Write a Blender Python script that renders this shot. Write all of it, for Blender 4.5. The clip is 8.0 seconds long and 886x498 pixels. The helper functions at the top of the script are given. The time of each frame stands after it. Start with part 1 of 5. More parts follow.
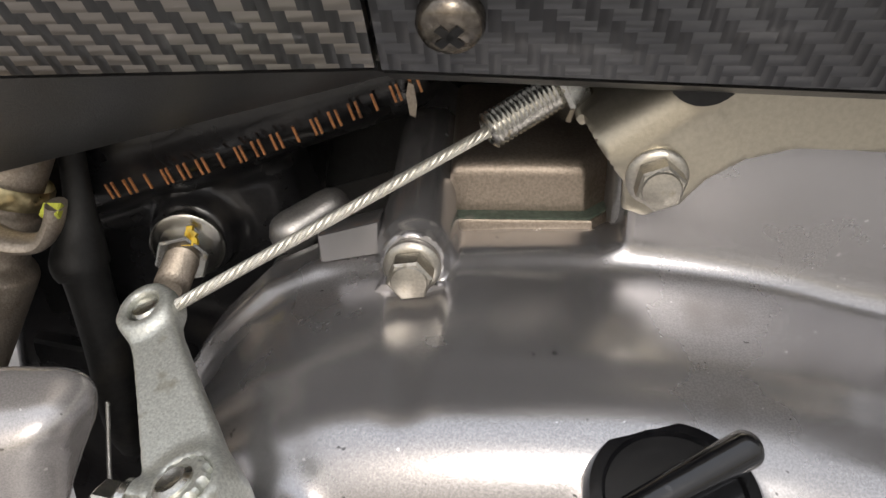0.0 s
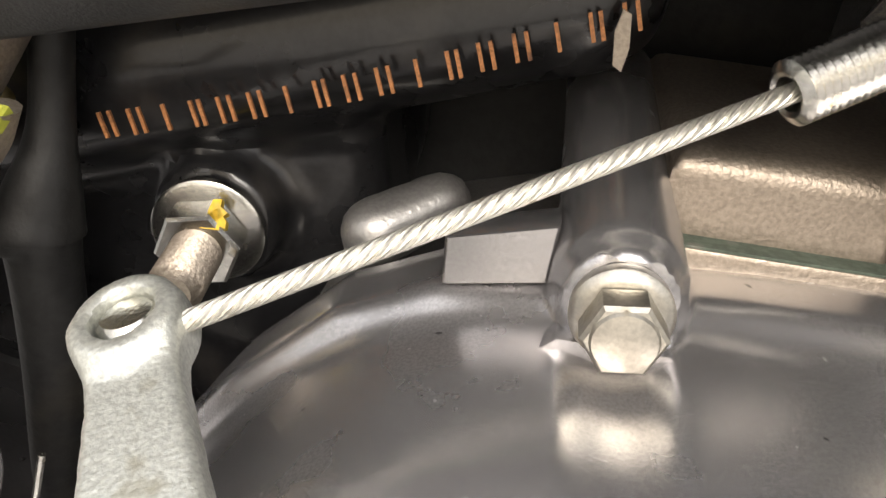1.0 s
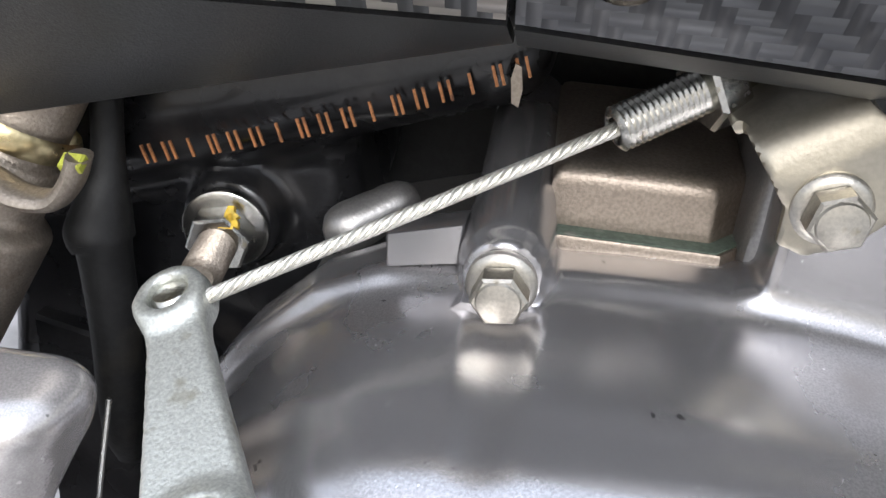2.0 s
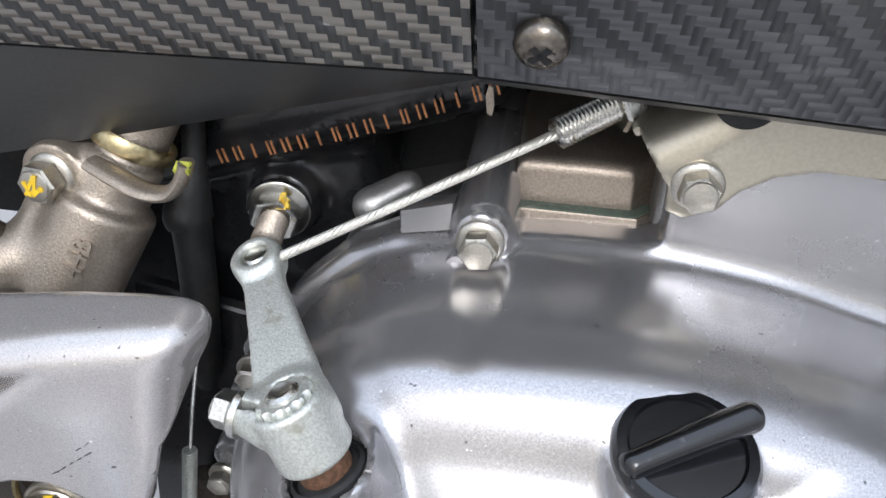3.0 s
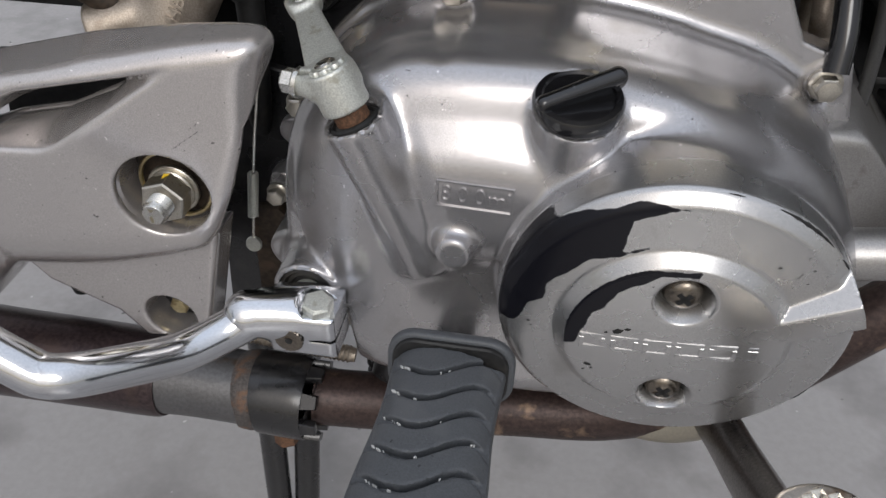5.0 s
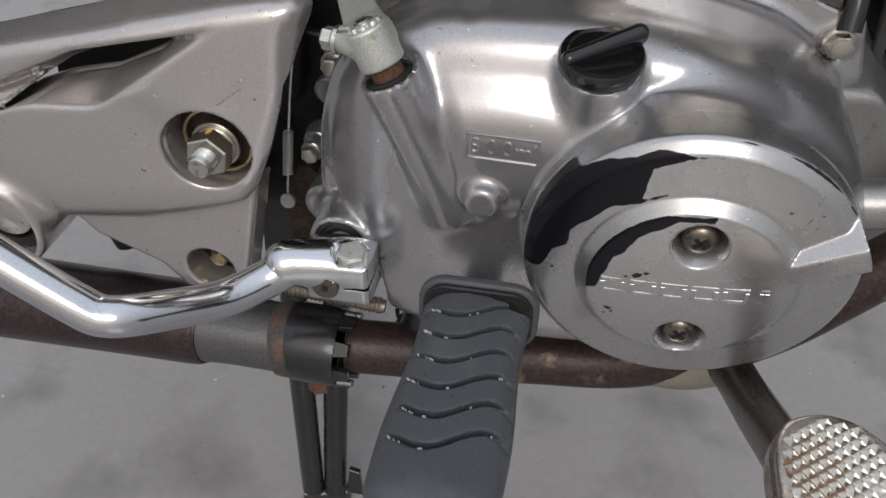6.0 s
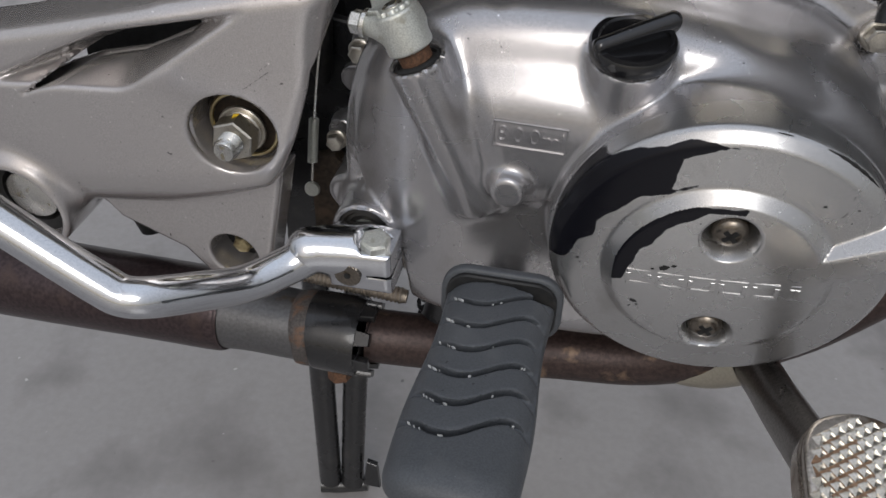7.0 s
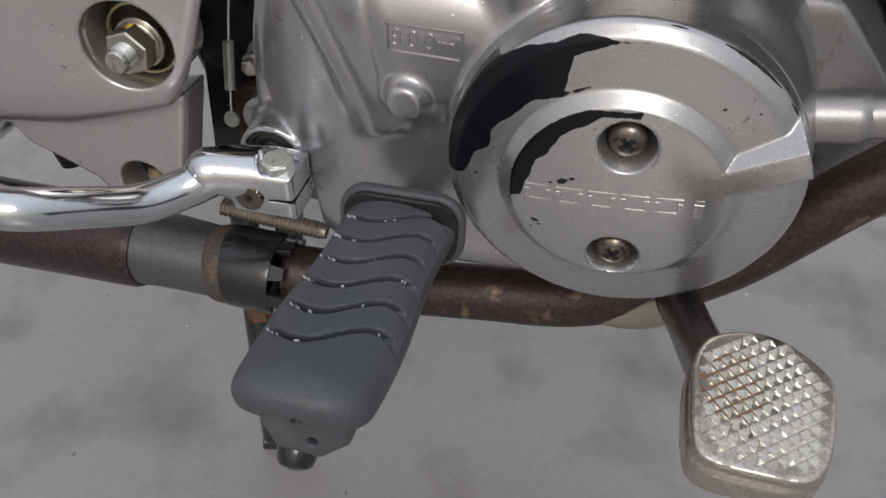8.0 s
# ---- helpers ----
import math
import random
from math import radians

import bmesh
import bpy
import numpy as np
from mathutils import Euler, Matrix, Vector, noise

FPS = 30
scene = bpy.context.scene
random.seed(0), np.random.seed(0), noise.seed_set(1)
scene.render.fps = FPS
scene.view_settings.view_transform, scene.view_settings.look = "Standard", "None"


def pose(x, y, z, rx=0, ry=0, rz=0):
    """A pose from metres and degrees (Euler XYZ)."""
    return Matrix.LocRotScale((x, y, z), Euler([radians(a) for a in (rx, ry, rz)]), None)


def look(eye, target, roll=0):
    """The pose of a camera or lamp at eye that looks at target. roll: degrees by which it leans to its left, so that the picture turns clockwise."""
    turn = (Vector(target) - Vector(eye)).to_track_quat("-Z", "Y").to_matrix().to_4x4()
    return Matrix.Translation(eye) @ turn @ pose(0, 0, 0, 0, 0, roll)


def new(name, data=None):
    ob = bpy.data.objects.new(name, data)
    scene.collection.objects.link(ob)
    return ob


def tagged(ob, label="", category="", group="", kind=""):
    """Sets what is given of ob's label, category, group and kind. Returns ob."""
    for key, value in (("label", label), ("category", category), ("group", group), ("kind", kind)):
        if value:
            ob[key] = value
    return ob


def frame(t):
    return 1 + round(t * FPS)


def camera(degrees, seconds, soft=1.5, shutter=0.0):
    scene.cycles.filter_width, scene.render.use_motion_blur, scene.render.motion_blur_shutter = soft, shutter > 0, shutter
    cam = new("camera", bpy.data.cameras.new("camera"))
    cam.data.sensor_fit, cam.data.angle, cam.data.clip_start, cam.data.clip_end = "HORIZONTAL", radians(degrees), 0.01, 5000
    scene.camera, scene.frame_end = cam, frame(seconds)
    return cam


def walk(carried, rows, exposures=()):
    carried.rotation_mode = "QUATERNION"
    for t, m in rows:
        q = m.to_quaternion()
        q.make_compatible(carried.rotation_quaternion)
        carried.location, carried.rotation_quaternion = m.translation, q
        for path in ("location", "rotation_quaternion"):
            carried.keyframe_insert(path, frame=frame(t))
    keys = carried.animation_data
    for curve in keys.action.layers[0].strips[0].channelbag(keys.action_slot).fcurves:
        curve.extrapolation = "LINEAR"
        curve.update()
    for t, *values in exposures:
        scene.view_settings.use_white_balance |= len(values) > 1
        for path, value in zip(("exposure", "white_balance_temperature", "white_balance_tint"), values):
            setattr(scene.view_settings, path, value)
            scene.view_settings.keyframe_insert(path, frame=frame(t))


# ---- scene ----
cam = camera(58.8, 8.0)
PATH = [
    (0.0, (0.0055, 0.0082, 0.4898), (-0.155, 1.720, -0.533), -1.8),
    (0.3, (-0.0064, 0.0356, 0.4752), (-0.180, 1.814, -0.423), 3.3),
    (0.5, (-0.0150, 0.0519, 0.4658), (-0.173, 1.840, -0.416), 5.6),
    (0.8, (-0.0234, 0.0665, 0.4500), (-0.193, 1.848, -0.444), 6.8),
    (1.0, (-0.0280, 0.0668, 0.4482), (-0.189, 1.842, -0.459), 6.8),
    (1.5, (-0.0239, 0.0560, 0.4595), (-0.212, 1.808, -0.486), 5.9),
    (1.6, (-0.0198, 0.0524, 0.4612), (-0.218, 1.802, -0.487), 5.5),
    (2.8, (-0.004, -0.011, 0.498), (-0.232, 1.689, -0.53), 2.8),
    (3, (0.0, -0.019, 0.501), (-0.237, 1.676, -0.534), 2.3),
    (3.5, (0.011, -0.051, 0.499), (-0.226, 1.628, -0.562), 1.9),
    (4, (0.017, -0.09, 0.508), (-0.215, 1.532, -0.638), 1.8),
    (4.5, (0.024, -0.112, 0.506), (-0.208, 1.468, -0.699), 1.4),
    (4.7, (0.027, -0.118, 0.505), (-0.212, 1.447, -0.717), 1.2),
    (5.8, (0.028, -0.145, 0.505), (-0.243, 1.356, -0.789), 0.4),
    (6, (0.026, -0.147, 0.508), (-0.254, 1.351, -0.786), 0.2),
    (6.5, (0.022, -0.149, 0.507), (-0.286, 1.344, -0.788), 0.1),
    (7, (0.025, -0.148, 0.503), (-0.307, 1.34, -0.792), 0.2),
    (7.5, (0.047, -0.146, 0.497), (-0.293, 1.339, -0.799), 0.5),
    (8, (0.065, -0.144, 0.473), (-0.278, 1.326, -0.84), 0.8),
]
walk(cam, [(t, look(eye, target, roll)) for t, eye, target, roll in PATH],
     [(0.0, 0.38, 6700, 10), (0.5, 1.24, 7200, 10), (1.0, 1.25, 6950, 10), (1.5, 1.12, 6350, 10), (3.0, 0.88, 5850, 9), (3.5, 0.17, 6100, 10), (4.0, 0.14, 6150, 10), (4.5, 0.15, 6200, 10),
      (6.0, -0.05, 6350, 10), (7.0, -0.18, 6250, 10), (8.0, -0.08, 6400, 10)])

# ---- world, sun, exposure ----
world = bpy.data.worlds.new("sky")
scene.world = world
world.use_nodes = True
wn = world.node_tree
sky = wn.nodes.new("ShaderNodeTexSky")
sky.sky_type = "NISHITA"
sky.sun_disc = False
sky.sun_elevation, sky.sun_rotation = radians(40), radians(184)
sky.air_density, sky.dust_density, sky.ozone_density = 1.0, 4.0, 1.0
cloud = wn.nodes.new("ShaderNodeHueSaturation")
cloud.inputs["Saturation"].default_value = 1.0
wn.links.new(sky.outputs[0], cloud.inputs["Color"])
veil = wn.nodes.new("ShaderNodeMix")
veil.data_type = "RGBA"
veil.inputs["Factor"].default_value = 0.55
wn.links.new(cloud.outputs[0], veil.inputs["A"])
# a hazy sky is three times as bright overhead as at the horizon
aloft = wn.nodes.new("ShaderNodeTexCoord")
height = wn.nodes.new("ShaderNodeSeparateXYZ")
wn.links.new(aloft.outputs["Generated"], height.inputs[0])
rise = wn.nodes.new("ShaderNodeMapRange")
rise.inputs["To Min"].default_value, rise.inputs["To Max"].default_value = 0.36, 1.2
wn.links.new(height.outputs["Z"], rise.inputs["Value"])
grey = wn.nodes.new("ShaderNodeVectorMath")
grey.operation = "SCALE"
wn.links.new(rise.outputs["Result"], grey.inputs["Scale"])
haze = wn.nodes.new("ShaderNodeMix")
haze.data_type = "RGBA"
haze.inputs["A"].default_value, haze.inputs["B"].default_value = (18.3, 17.0, 15.4, 1), (16.4, 17.2, 18.8, 1)
wn.links.new(height.outputs["Z"], haze.inputs["Factor"])
wn.links.new(haze.outputs["Result"], grey.inputs[0])
wn.links.new(grey.outputs[0], veil.inputs["B"])
wn.links.new(veil.outputs["Result"], wn.nodes["Background"].inputs[0])
wn.nodes["Background"].inputs[1].default_value = 0.075

sun_data = bpy.data.lights.new("sun", "SUN")
sun_data.energy, sun_data.angle, sun_data.color = 0.85, radians(26), (1.0, 0.97, 0.93)
sun = new("sun", sun_data)
sun.matrix_world = look((0.28, -1.20, 1.42), (0.03, 0.1, 0.36))


# ---- materials ----
def material(name, colour, rough=0.5, metal=0.0, grain=0.0, grain_scale=900.0, stain=0.0, stain_scale=40.0,
             dirt=(0.1, 0.08, 0.06), bump=0.0, bump_scale=1500.0, coat=0.0, rough_var=0.08, specks=0.0, speck_scale=1.0):
    """A surface with fine grain, larger stains and relief, all at real-world size."""
    m = bpy.data.materials.new(name)
    m.use_nodes = True
    t = m.node_tree
    b = t.nodes["Principled BSDF"]
    b.inputs["Roughness"].default_value, b.inputs["Metallic"].default_value = rough, metal
    b.inputs["Coat Weight"].default_value = coat
    b.inputs["Coat Roughness"].default_value = 0.08
    co = t.nodes.new("ShaderNodeTexCoord")

    def tex(scale, detail=3.0):
        n = t.nodes.new("ShaderNodeTexNoise")
        n.inputs["Scale"].default_value, n.inputs["Detail"].default_value = scale, detail
        t.links.new(co.outputs["Object"], n.inputs["Vector"])
        return n

    def ramp(src, lo, hi):
        r = t.nodes.new("ShaderNodeMapRange")
        r.inputs["From Min"].default_value, r.inputs["From Max"].default_value = lo, hi
        t.links.new(src, r.inputs["Value"])
        return r

    def mix(fac, a, c):
        x = t.nodes.new("ShaderNodeMix")
        x.data_type = "RGBA"
        t.links.new(fac, x.inputs["Factor"])
        for s, v in ((x.inputs["A"], a), (x.inputs["B"], c)):
            if isinstance(v, tuple):
                s.default_value = (*v, 1)
            else:
                t.links.new(v, s)
        return x.outputs["Result"]

    g = ramp(tex(grain_scale).outputs["Fac"], 0.35, 0.65)
    lo = tuple(c * (1 - grain) for c in colour)
    hi = tuple(min(1, c * (1 + grain)) for c in colour)
    col = mix(g.outputs["Result"], lo, hi)
    big = tex(stain_scale, 6.0)
    if stain > 0:
        s = ramp(big.outputs["Fac"], 0.66 - 0.3 * stain, 0.74)
        col = mix(s.outputs["Result"], col, dirt)
    if specks > 0:
        for scale, tone in ((420, tuple(c * 0.35 for c in colour)), (610, tuple(min(1, c * 1.7) for c in colour))):
            k = ramp(tex(scale * speck_scale, 1.0).outputs["Fac"], 0.80 - 0.06 * specks, 0.83 - 0.06 * specks)
            col = mix(k.outputs["Result"], col, tone)
    t.links.new(col, b.inputs["Base Color"])
    rr = t.nodes.new("ShaderNodeMapRange")
    rr.inputs["To Min"].default_value = max(0.02, rough - rough_var)
    rr.inputs["To Max"].default_value = min(1, rough + rough_var)
    t.links.new(big.outputs["Fac"], rr.inputs["Value"])
    t.links.new(rr.outputs["Result"], b.inputs["Roughness"])
    if bump > 0:
        bn = t.nodes.new("ShaderNodeBump")
        bn.inputs["Strength"].default_value, bn.inputs["Distance"].default_value = bump, 0.0004
        t.links.new(tex(bump_scale).outputs["Fac"], bn.inputs["Height"])
        t.links.new(bn.outputs["Normal"], b.inputs["Normal"])
    return m


SILVER = material("silver_engine_paint", (0.45, 0.44, 0.445), 0.265, 0.82, 0.12, 2600, 0.10, 30, (0.36, 0.34, 0.33), 0.055, 1900, specks=0.5)
PLATE = material("silver_cover_paint", (0.54, 0.513, 0.50), 0.24, 0.68, 0.14, 2800, 0.05, 25, (0.42, 0.40, 0.38), 0.08, 2200, coat=0.5, specks=0.65)
CASE = material("bare_crankcase", (0.37, 0.36, 0.35), 0.36, 0.78, 0.10, 1500, 0.15, 60, (0.16, 0.14, 0.11), 0.2, 1200)
CHROME = material("satin_silver_finish", (0.50, 0.495, 0.49), 0.27, 0.88, 0.10, 2600, 0.10, 60, (0.42, 0.41, 0.40), 0.06, 1500)
CHROME_ROD = material("bright_chrome", (0.62, 0.635, 0.66), 0.15, 1.0, 0.05, 1500, 0.05, 120, (0.5, 0.5, 0.5), 0.0, rough_var=0.05)
ZINC = material("zinc_plating", (0.64, 0.65, 0.60), 0.42, 0.75, 0.14, 1800, 0.12, 160, (0.42, 0.40, 0.32), 0.30, 1600)
BRIGHT = material("bright_steel", (0.62, 0.61, 0.57), 0.25, 1.0, 0.10, 1600, 0.10, 250, (0.40, 0.34, 0.22), 0.15, 1500)
BOLT = material("dull_bolt_plating", (0.52, 0.49, 0.43), 0.33, 0.95, 0.10, 1600, 0.15, 250, (0.36, 0.31, 0.22), 0.12, 1500)
TAN = material("tan_grey_plating", (0.44, 0.405, 0.33), 0.34, 0.85, 0.06, 900, 0.12, 60, (0.40, 0.36, 0.29), 0.10, 1500)
TOOTH = material("worn_pedal_steel", (0.80, 0.77, 0.71), 0.20, 0.97, 0.12, 1200, 0.2, 60, (0.42, 0.33, 0.24), 0.05, 1600)
PADBASE = material("browned_pedal_plate", (0.56, 0.51, 0.45), 0.26, 0.95, 0.15, 900, 0.35, 70, (0.24, 0.17, 0.115), 0.06, 1400)
PADRUST = material("brown_rust_film", (0.24, 0.145, 0.085), 0.6, 0.2, 0.3, 900, 0.35, 130, (0.20, 0.10, 0.05), 0.3, 1600)
DULL = material("dull_dark_steel", (0.20, 0.185, 0.17), 0.30, 0.9, 0.2, 900, 0.2, 60, (0.10, 0.085, 0.07), 0.15, 1200)
GOLD = material("yellow_zinc", (0.50, 0.42, 0.24), 0.30, 1.0, 0.15, 700, 0.2, 180, (0.28, 0.2, 0.1), 0.1, 1200)
BRONZE = material("aged_screw_steel", (0.21, 0.185, 0.155), 0.25, 1.0, 0.2, 900, 0.3, 300, (0.12, 0.09, 0.06), 0.1, 1500)
CAST = material("warm_cast_aluminium", (0.40, 0.345, 0.285), 0.42, 0.8, 0.14, 1500, 0.15, 70, (0.2, 0.16, 0.12), 0.4, 1600)
BROWN = material("brown_cast_aluminium", (0.33, 0.28, 0.23), 0.40, 0.8, 0.14, 1500, 0.15, 70, (0.2, 0.16, 0.12), 0.3, 1600)
BLACK = material("gloss_black_paint", (0.012, 0.012, 0.013), 0.28, 0.0, 0.3, 800, 0.25, 60, (0.035, 0.032, 0.03), 0.08, 700, coat=0.3)
MATTE = material("black_plastic", (0.052, 0.052, 0.052), 0.36, 0.0, 0.2, 1800, 0.15, 40, (0.045, 0.043, 0.04), 0.25, 2600)
# black for grimy parts and for sheets that stand in for shade
DARK = material("grimy_shade_black", (0.010, 0.010, 0.010), 0.6, 0.0, 0.4, 400, 0.3, 50, (0.03, 0.026, 0.02), 0.3, 800)
# brown for grimy parts and for the shade painted in the nut's recess
GRIME_SHADE = material("grimy_shaded_brown", (0.045, 0.032, 0.022), 0.6, 0.2, 0.4, 400, 0.3, 80, (0.09, 0.06, 0.04), 0.4, 900)
CAPBLK = material("gloss_black_filler_plastic", (0.006, 0.006, 0.007), 0.16, 0.0, 0.3, 700, 0.05, 200, (0.05, 0.05, 0.05), 0.04, 900, coat=0.5)
RUBBER = material("grey_black_rubber", (0.068, 0.073, 0.080), 0.48, 0.0, 0.14, 1500, 0.30, 60, (0.090, 0.094, 0.100), 0.22, 1500, specks=0.5)
SCUFF = material("pale_rubber_scuff", (0.45, 0.46, 0.46), 0.8, 0.0, 0.3, 1500)
RUST = material("rusty_exhaust_steel", (0.052, 0.036, 0.037), 0.32, 0.55, 0.30, 500, 0.30, 70, (0.075, 0.050, 0.044), 0.25, 900)
FLAKE = material("flaking_header_steel", (0.052, 0.034, 0.030), 0.42, 0.45, 0.30, 500, 0.13, 70, (0.28, 0.19, 0.125), 0.35, 900, specks=0.6)
SCALE = material("rust_flecked_steel", (0.085, 0.075, 0.070), 0.6, 0.3, 0.3, 900, 0.45, 160, (0.20, 0.10, 0.05), 0.4, 1200)
SLEEVE = material("grey_exhaust_sleeve", (0.115, 0.113, 0.115), 0.40, 0.5, 0.12, 600, 0.12, 90, (0.10, 0.065, 0.04), 0.3, 1000)
OXIDE = material("rust_brown", (0.12, 0.060, 0.032), 0.75, 0.1, 0.35, 900, 0.4, 120, (0.07, 0.03, 0.02), 0.5, 1200)
YELLOW = material("yellow_paint_mark", (0.75, 0.50, 0.02), 0.5, 0.0, 0.15, 900, 0.2, 300, (0.6, 0.45, 0.1), 0.3, 1500)
LIME = material("lime_paint_mark", (0.42, 0.44, 0.06), 0.5, 0.0, 0.15, 900, 0.2, 300, (0.3, 0.3, 0.1), 0.3, 1500)
COPPER = material("copper_stamp", (0.55, 0.24, 0.10), 0.45, 0.5, 0.25, 2500, 0.35, 400, (0.16, 0.08, 0.05), 0.3, 2500)
GASKET = material("green_gasket", (0.09, 0.115, 0.09), 0.7, 0.0, 0.2, 900, 0.3, 200, (0.2, 0.2, 0.17), 0.2, 1500)
CABLE = material("braided_steel", (0.66, 0.64, 0.58), 0.38, 0.8, 0.12, 1500, 0.1, 400, (0.4, 0.36, 0.28), 0.1, 2500)
FLOOR = material("worn_grey_concrete", (0.305, 0.291, 0.281), 0.24, 0.0, 0.035, 160, 0.55, 11, (0.175, 0.163, 0.155), 0.02, 240, specks=0.45, speck_scale=0.16)


def carbon_material(dark, light, metal):
    """Black film with an embossed twill weave whose tows glint in turn."""
    m = bpy.data.materials.new("carbon_weave_film")
    m.use_nodes = True
    t = m.node_tree
    b = t.nodes["Principled BSDF"]
    b.inputs["Roughness"].default_value = 0.3
    b.inputs["Coat Weight"].default_value = 0.25
    co = t.nodes.new("ShaderNodeTexCoord")
    sep = t.nodes.new("ShaderNodeSeparateXYZ")
    t.links.new(co.outputs["Object"], sep.inputs[0])

    def calc(op, a, c=0.0):
        n = t.nodes.new("ShaderNodeMath")
        n.operation = op
        for i, v in enumerate((a, c)):
            if isinstance(v, float):
                n.inputs[i].default_value = v
            else:
                t.links.new(v, n.inputs[i])
        return n.outputs[0]

    pitch = 0.0021
    u = calc("DIVIDE", sep.outputs["X"], pitch)
    v = calc("DIVIDE", sep.outputs["Z"], pitch)
    iu, iv = calc("FLOOR", u), calc("FLOOR", v)
    turn = calc("FLOORED_MODULO", calc("ADD", iu, iv), 4.0)
    over = calc("LESS_THAN", turn, 1.5)
    fu, fv = calc("SUBTRACT", u, iu), calc("SUBTRACT", v, iv)
    mix = t.nodes.new("ShaderNodeMix")
    t.links.new(over, mix.inputs["Factor"])
    t.links.new(calc("SINE", calc("MULTIPLY", fu, 3.14159)), mix.inputs["A"])
    t.links.new(calc("SINE", calc("MULTIPLY", fv, 3.14159)), mix.inputs["B"])
    bump = t.nodes.new("ShaderNodeBump")
    bump.inputs["Strength"].default_value, bump.inputs["Distance"].default_value = 0.45, 0.0004
    t.links.new(mix.outputs["Result"], bump.inputs["Height"])
    t.links.new(bump.outputs["Normal"], b.inputs["Normal"])
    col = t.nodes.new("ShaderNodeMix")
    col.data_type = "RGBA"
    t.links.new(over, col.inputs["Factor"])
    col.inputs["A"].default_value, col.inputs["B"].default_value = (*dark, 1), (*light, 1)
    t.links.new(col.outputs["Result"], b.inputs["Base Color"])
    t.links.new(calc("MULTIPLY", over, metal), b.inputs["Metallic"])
    return m


# one film, two copies: lit colours for the left panel, shaded for the right
CARBON_LIT = carbon_material((0.022, 0.022, 0.022), (0.30, 0.275, 0.245), 0.9)
CARBON_SHADED = carbon_material((0.022, 0.022, 0.024), (0.065, 0.066, 0.070), 0.3)


def silver_dark_reflection():
    """Satin silver finish with a dark reflection painted in as ragged black zones."""
    m = material("silver_with_dark_reflection", (0.50, 0.495, 0.49), 0.27, 0.88, 0.10, 2600, 0.10, 60, (0.42, 0.41, 0.40), 0.06, 1500, specks=0.3)
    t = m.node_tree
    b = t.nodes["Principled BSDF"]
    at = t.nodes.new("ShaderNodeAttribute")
    at.attribute_name = "dark_zone"
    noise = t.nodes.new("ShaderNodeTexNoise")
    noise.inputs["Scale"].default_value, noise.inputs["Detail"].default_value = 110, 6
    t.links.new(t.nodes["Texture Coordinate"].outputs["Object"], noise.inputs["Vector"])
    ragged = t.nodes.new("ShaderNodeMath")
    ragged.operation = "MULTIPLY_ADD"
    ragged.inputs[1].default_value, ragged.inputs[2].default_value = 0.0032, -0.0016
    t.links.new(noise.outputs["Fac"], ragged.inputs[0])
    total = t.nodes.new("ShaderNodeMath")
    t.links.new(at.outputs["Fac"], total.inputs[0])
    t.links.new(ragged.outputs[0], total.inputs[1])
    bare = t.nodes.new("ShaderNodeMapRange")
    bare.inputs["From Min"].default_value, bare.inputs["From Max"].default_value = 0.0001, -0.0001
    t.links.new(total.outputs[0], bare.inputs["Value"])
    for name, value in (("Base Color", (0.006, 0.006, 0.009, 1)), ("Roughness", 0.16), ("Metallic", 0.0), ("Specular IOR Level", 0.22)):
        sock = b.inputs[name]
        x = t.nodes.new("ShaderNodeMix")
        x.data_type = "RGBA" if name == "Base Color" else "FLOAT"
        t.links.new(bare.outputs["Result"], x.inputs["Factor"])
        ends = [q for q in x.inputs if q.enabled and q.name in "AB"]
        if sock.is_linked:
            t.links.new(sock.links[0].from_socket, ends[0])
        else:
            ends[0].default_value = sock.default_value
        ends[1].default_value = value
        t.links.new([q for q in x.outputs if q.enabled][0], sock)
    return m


CAPSILVER = silver_dark_reflection()


# ---- shape tools ----
def part(name, geo, mat, parent=None, label="", smooth=True):
    """Links (vertices, faces) as one mesh object under its thing or part."""
    verts, faces = geo
    me = bpy.data.meshes.new(name)
    me.from_pydata([tuple(map(float, v)) for v in verts], [], [tuple(map(int, f)) for f in faces])
    me.materials.append(mat)
    if smooth:
        me.polygons.foreach_set("use_smooth", [True] * len(me.polygons))
        me.set_sharp_from_angle(angle=radians(38))
    me.update()
    ob = new(name, me)
    ob.parent = parent
    if label:
        tagged(ob, label)
    return ob


def join(*geos):
    verts, faces = [], []
    for v, f in geos:
        k = len(verts)
        verts.extend(map(tuple, v))
        faces.extend(tuple(i + k for i in q) for q in f)
    return verts, faces


def placed(geo, m):
    return [tuple(m @ Vector(v)) for v in geo[0]], geo[1]


def along(origin, axis, spin=0.0):
    """A pose with its z along an axis."""
    q = Vector(axis).normalized().to_track_quat("Z", "Y")
    return Matrix.Translation(origin) @ q.to_matrix().to_4x4() @ Matrix.Rotation(radians(spin), 4, "Z")


def lathe(profile, n=48, closed=False):
    """Turns (radius, height) pairs about z; ends are capped unless closed into a ring."""
    verts, faces = [], []
    for r, z in profile:
        for i in range(n):
            a = 2 * math.pi * i / n
            verts.append((r * math.cos(a), r * math.sin(a), z))
    k = len(profile)
    for j in range(k if closed else k - 1):
        j2 = (j + 1) % k
        for i in range(n):
            i2 = (i + 1) % n
            faces.append((j * n + i, j * n + i2, j2 * n + i2, j2 * n + i))
    if not closed:
        faces.append(tuple(range(n - 1, -1, -1)))
        faces.append(tuple((k - 1) * n + i for i in range(n)))
    return verts, faces


